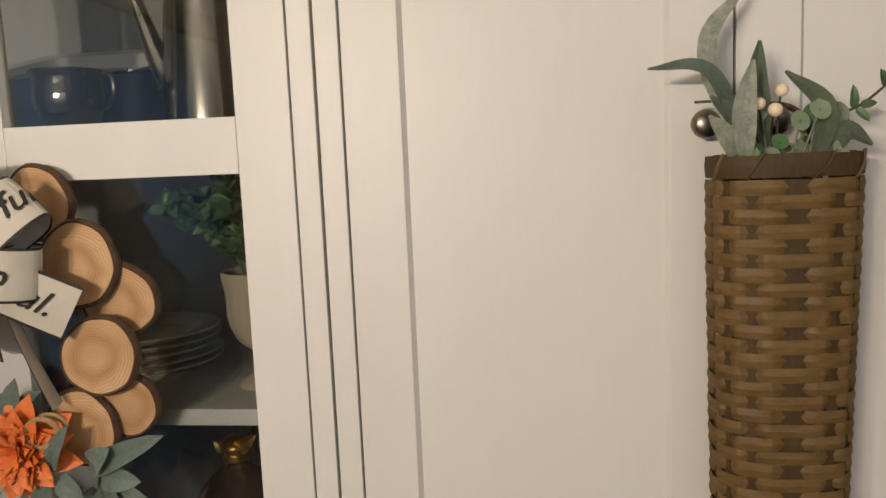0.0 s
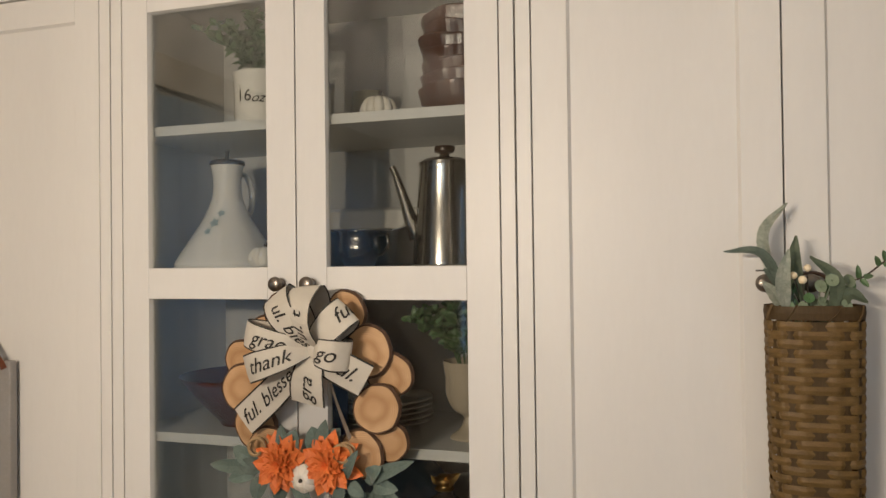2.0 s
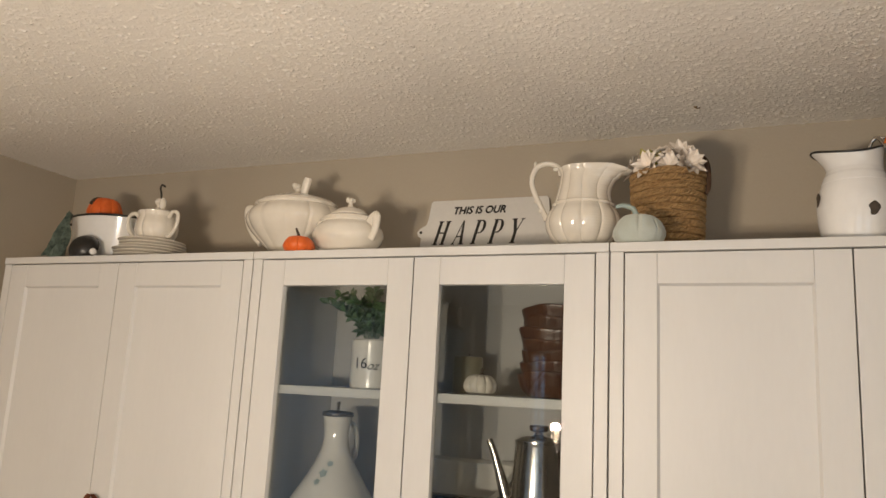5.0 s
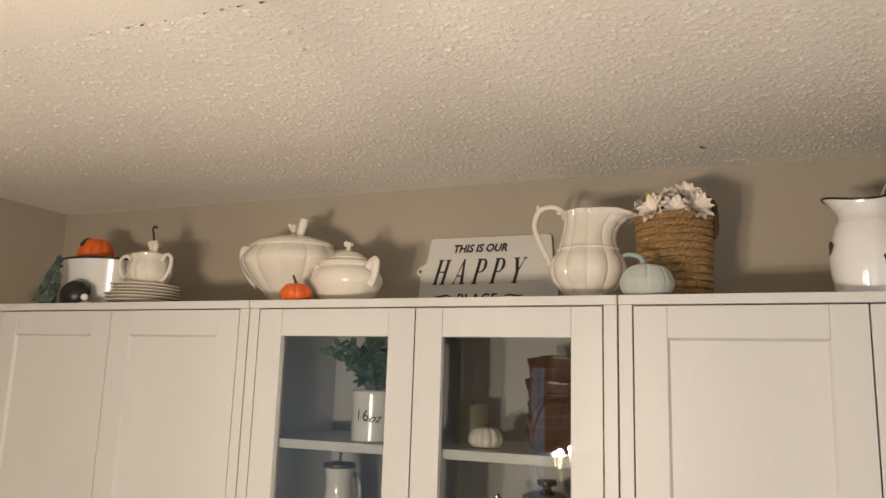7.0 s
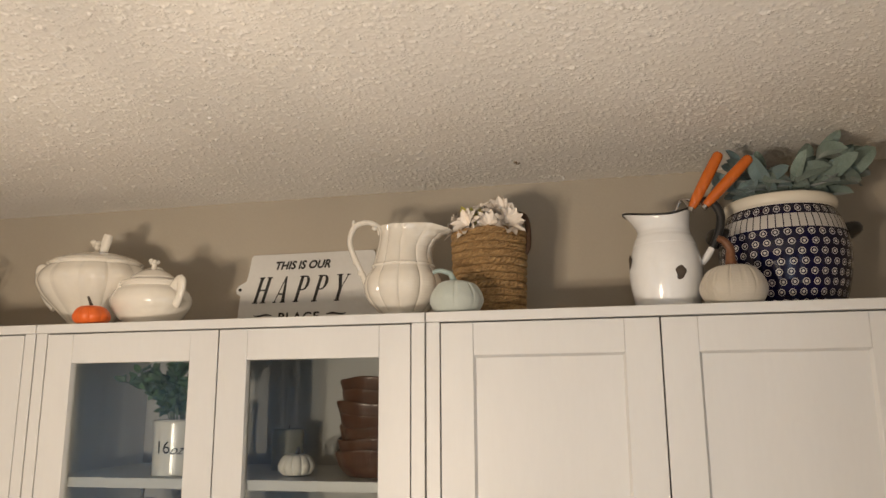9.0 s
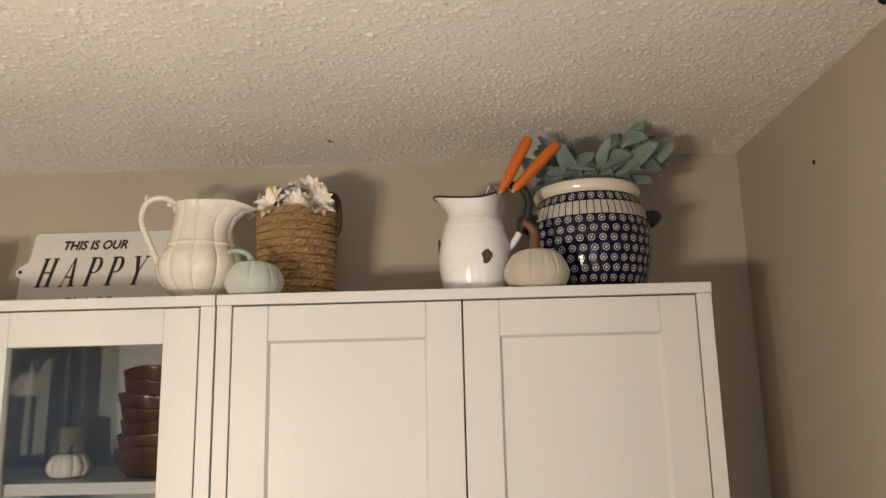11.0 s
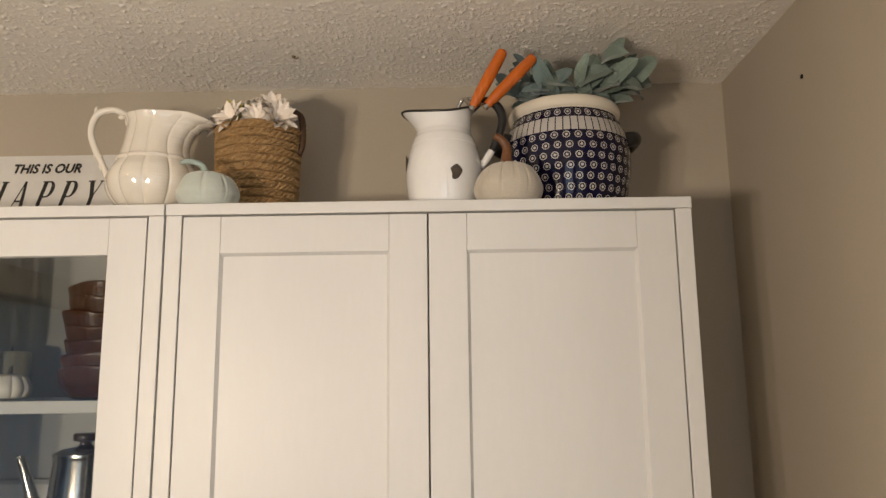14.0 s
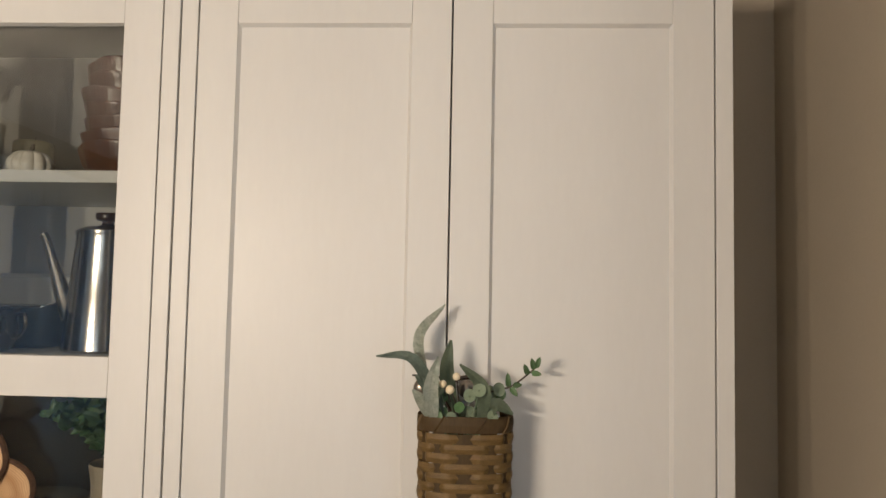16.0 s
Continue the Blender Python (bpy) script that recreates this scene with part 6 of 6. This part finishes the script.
ROWS, STAKES = 26, 9
pitch = (BZ1 - 0.020 - BZ0) / ROWS
for s in range(STAKES):
    u = (s + 0.5) / STAKES
    bm = bmesh.new()
    rows = []
    for k in range(2 * ROWS + 1):
        z = BZ0 + pitch * k / 2
        rows.append([bm.verts.new(basket_point(u + du, z, 0.0002)) for du in (-0.026, 0, 0.026)])
    for a, b in zip(rows, rows[1:]):
        for k in range(2):
            bm.faces.new((a[k], a[k + 1], b[k + 1], b[k]))
    bmesh.ops.solidify(bm, geom=bm.faces[:], thickness=0.001)
    part("stake", bm, M_STAKE, basket, angle=None)
rw = random.Random(12)
for k in range(ROWS):
    z = BZ0 + pitch * (k + 0.5)
    h = pitch * rw.uniform(0.90, 1.06) / 2
    step = rw.uniform(0.0, 0.0022)
    bm = bmesh.new()
    n = STAKES * 12
    rows = []
    sag = rw.uniform(-0.0012, 0.0012)
    for i in range(n + 1):
        u = i / n
        ph = math.cos(math.pi * (u * STAKES - 0.5) + math.pi * (k % 2))
        ph = 1.0 if ph > 0 else 1.0 - 2.0 * abs(ph) ** 2.2
        o = 0.0013 + 0.0024 * ph + step * max(0, 1 - min(u, 1 - u) / 0.22)
        zz = z + sag * math.sin(math.pi * u * 2)
        hh = h * (1.0 + 0.06 * ph)
        rows.append([bm.verts.new(basket_point(u, zz - hh, o - 0.0006)), bm.verts.new(basket_point(u, zz, o + 0.0006)), bm.verts.new(basket_point(u, zz + hh, o - 0.0006))])
    for a, b in zip(rows, rows[1:]):
        for j in range(2):
            bm.faces.new((a[j], b[j], b[j + 1], a[j + 1]))
    bmesh.ops.solidify(bm, geom=bm.faces[:], thickness=0.0011)
    part("weaver", bm, M_SPLINT, basket, angle=None)


def rim_band():
    for off, z0, z1 in ((0.0030, BZ1 - 0.018, BZ1 + 0.001), (-0.0040, BZ1 - 0.018, BZ1 + 0.002)):
        bm = bmesh.new()
        rows = [[bm.verts.new(basket_point(i / 60, z, off + (0.001 if j == 1 else 0))) for j, z in enumerate((z0, (z0 + z1) / 2, z1))] for i in range(61)]
        for a, b in zip(rows, rows[1:]):
            for j in range(2):
                bm.faces.new((a[j], b[j], b[j + 1], a[j + 1]))
        bmesh.ops.solidify(bm, geom=bm.faces[:], thickness=0.0018)
        part("rim_band", bm, M_STAKE, basket, angle=None)
    for k in range(4):
        u = 0.22 + 0.15 * k
        part("lashing", tube([basket_point(u, BZ1 - 0.020, 0.003), basket_point(u + 0.03, BZ1 - 0.010, 0.0046), basket_point(u + 0.06, BZ1 + 0.003, 0.003)], 0.0022, 6, 3, flat=0.3), M_STAKE, basket)
    part("back", box((-0.044, -0.022, BZ0), (0.044, -0.0045, BZ1 - 0.01), 0.0005), M_STAKE, basket)
    part("bottom", box((-0.046, -0.080, BZ0), (0.046, -0.020, BZ0 + 0.003), 0.0005), M_STAKE, basket)


rim_band()
part("hanging_loop", tube([(-0.020, -0.010, BZ1 - 0.01), (-0.028, -0.012, 1.512), (0.0, -0.012, 1.528), (0.028, -0.012, 1.516), (0.036, -0.010, BZ1 - 0.01)], 0.003, 8), M_BROWNPL, basket, "dark leather hanging loop")


def wall_bouquet():
    e = thing("artificial_bouquet", (0.838, -0.040, BZ1 - 0.03), "artificial eucalyptus leaves and cream berries in the wall basket", "bouquet")
    o = Vector((0.838, -0.040, BZ1 - 0.03))

    def L(*p):
        return Vector(p) - o

    def one(name, base, mid, tip, width, mat, facing):
        """A long curling leaf along three points."""
        pts = spline([L(*base), L(*mid), L(*tip)], 6)
        f = Vector(facing).normalized()
        bm = bmesh.new()
        rows = []
        for i, p in enumerate(pts):
            t = i / (len(pts) - 1)
            tan = (pts[min(i + 1, len(pts) - 1)] - pts[max(i - 1, 0)]).normalized()
            side = tan.cross(f).normalized()
            nn = side.cross(tan)
            w = width / 2 * max(0.05, math.sin(math.pi * min(0.97, 0.06 + t ** 0.85 * 0.92))) ** 0.8
            rows.append([bm.verts.new(p - side * w + nn * w * 0.25), bm.verts.new(p - side * w * 0.5 + nn * w * 0.05), bm.verts.new(p - nn * 0.0006), bm.verts.new(p + side * w * 0.5 + nn * w * 0.05), bm.verts.new(p + side * w + nn * w * 0.25)])
        for a, b in zip(rows, rows[1:]):
            for k in range(4):
                bm.faces.new((a[k], a[k + 1], b[k + 1], b[k]))
        bmesh.ops.solidify(bm, geom=bm.faces[:], thickness=0.0006)
        part(name, bm, mat, e, angle=None)

    one("frosted_leaf", (0.790, -0.045, 1.520), (0.778, -0.050, 1.585), (0.812, -0.036, 1.630), 0.018, M_FROST, (-0.6, -1, 0.1))
    one("long_leaf", (0.806, -0.060, 1.495), (0.772, -0.074, 1.556), (0.722, -0.075, 1.560), 0.016, M_LAMB, (-0.1, -0.8, 0.6))
    one("frosted_leaf", (0.802, -0.082, 1.478), (0.797, -0.092, 1.520), (0.806, -0.086, 1.562), 0.020, M_FROST, (0, -1, 0.1))
    one("long_leaf", (0.826, -0.055, 1.490), (0.816, -0.060, 1.540), (0.821, -0.050, 1.582), 0.020, M_OLIVE, (0.1, -1, 0.1))
    one("long_leaf", (0.862, -0.070, 1.475), (0.866, -0.080, 1.520), (0.834, -0.078, 1.552), 0.018, M_OLIVE, (-0.2, -1, 0.2))
    one("long_leaf", (0.800, -0.072, 1.478), (0.787, -0.078, 1.500), (0.772, -0.080, 1.518), 0.018, M_FROST, (0, -1, 0.2))
    one("long_leaf", (0.812, -0.070, 1.482), (0.795, -0.072, 1.515), (0.775, -0.070, 1.535), 0.018, M_LAMB, (0, -1, 0.3))
    one("long_leaf", (0.866, -0.070, 1.478), (0.882, -0.080, 1.500), (0.905, -0.076, 1.488), 0.020, M_OLIVE, (0.1, -0.9, 0.5))
    rnd = random.Random(21)
    for k in range(30):
        x, z = rnd.uniform(0.795, 0.890), rnd.uniform(1.478, 1.522)
        y = rnd.uniform(-0.085, -0.045)
        bm = bmesh.new()
        n = 14
        c = L(x, y, z)
        f = Vector((rnd.uniform(-0.5, 0.5), -1, rnd.uniform(0, 0.8))).normalized()
        a1 = f.cross(Vector((0, 0.2, 1))).normalized()
        a2 = f.cross(a1)
        r = rnd.uniform(0.007, 0.011)
        ctr = bm.verts.new(c - f * 0.0015)
        ring = [bm.verts.new(c + (a1 * math.cos(t) * 0.85 + a2 * math.sin(t)) * r) for t in (2 * math.pi * i / n for i in range(n))]
        for i in range(n):
            bm.faces.new((ctr, ring[i], ring[(i + 1) % n]))
        tube([c, c.lerp(Vector((0, -0.005, -0.03)), 0.5), (0, -0.005, -0.03)], 0.0009, 5, 2, bm=bm)
        part("round_leaf", bm, M_OLIVE if k % 3 else M_BOX, e, angle=None)
    for x, y, z, r in ((0.822, -0.092, 1.520, 0.0058), (0.830, -0.082, 1.536, 0.0052), (0.812, -0.082, 1.526, 0.0052), (0.796, -0.080, 1.512, 0.005)):
        part("berry", ball(L(x, y, z), r, sub=3), M_BERRY, e, "cream berry", angle=None)
        part("berry_stalk", tube([L(x, y + r * 0.6, z), L(x * 0.6 + 0.838 * 0.4, -0.06, 1.50), L(0.838, -0.045, 1.455)], 0.0009, 5), M_DARKSTEM, e)
    part("twig", tube([L(0.850, -0.050, 1.470), L(0.868, -0.050, 1.508), L(0.905, -0.048, 1.522), L(0.938, -0.045, 1.548)], 0.0012, 6), M_DARKSTEM, e)
    bm = bmesh.new()
    for bx, bz, tx, tz in ((0.900, 1.519, 0.898, 1.540), (0.902, 1.520, 0.912, 1.508), (0.905, 1.522, 0.918, 1.524), (0.926, 1.537, 0.920, 1.552), (0.930, 1.540, 0.944, 1.538), (0.936, 1.546, 0.942, 1.562), (0.934, 1.544, 0.930, 1.560)):
        leaf(bm, L(bx, -0.048, bz), L(tx, -0.052, tz), 0.008, (0, -1, 0.2), 0.1, 0.2, 5, 0.7)
    part("twig_leaf", bm, M_BOX, e, angle=None)
    part("twig", tube([L(0.835, -0.045, 1.46), L(0.806, -0.044, 1.530), L(0.782, -0.042, 1.532), L(0.768, -0.04, 1.532)], 0.0012, 6), M_DARKSTEM, e)


wall_bouquet()
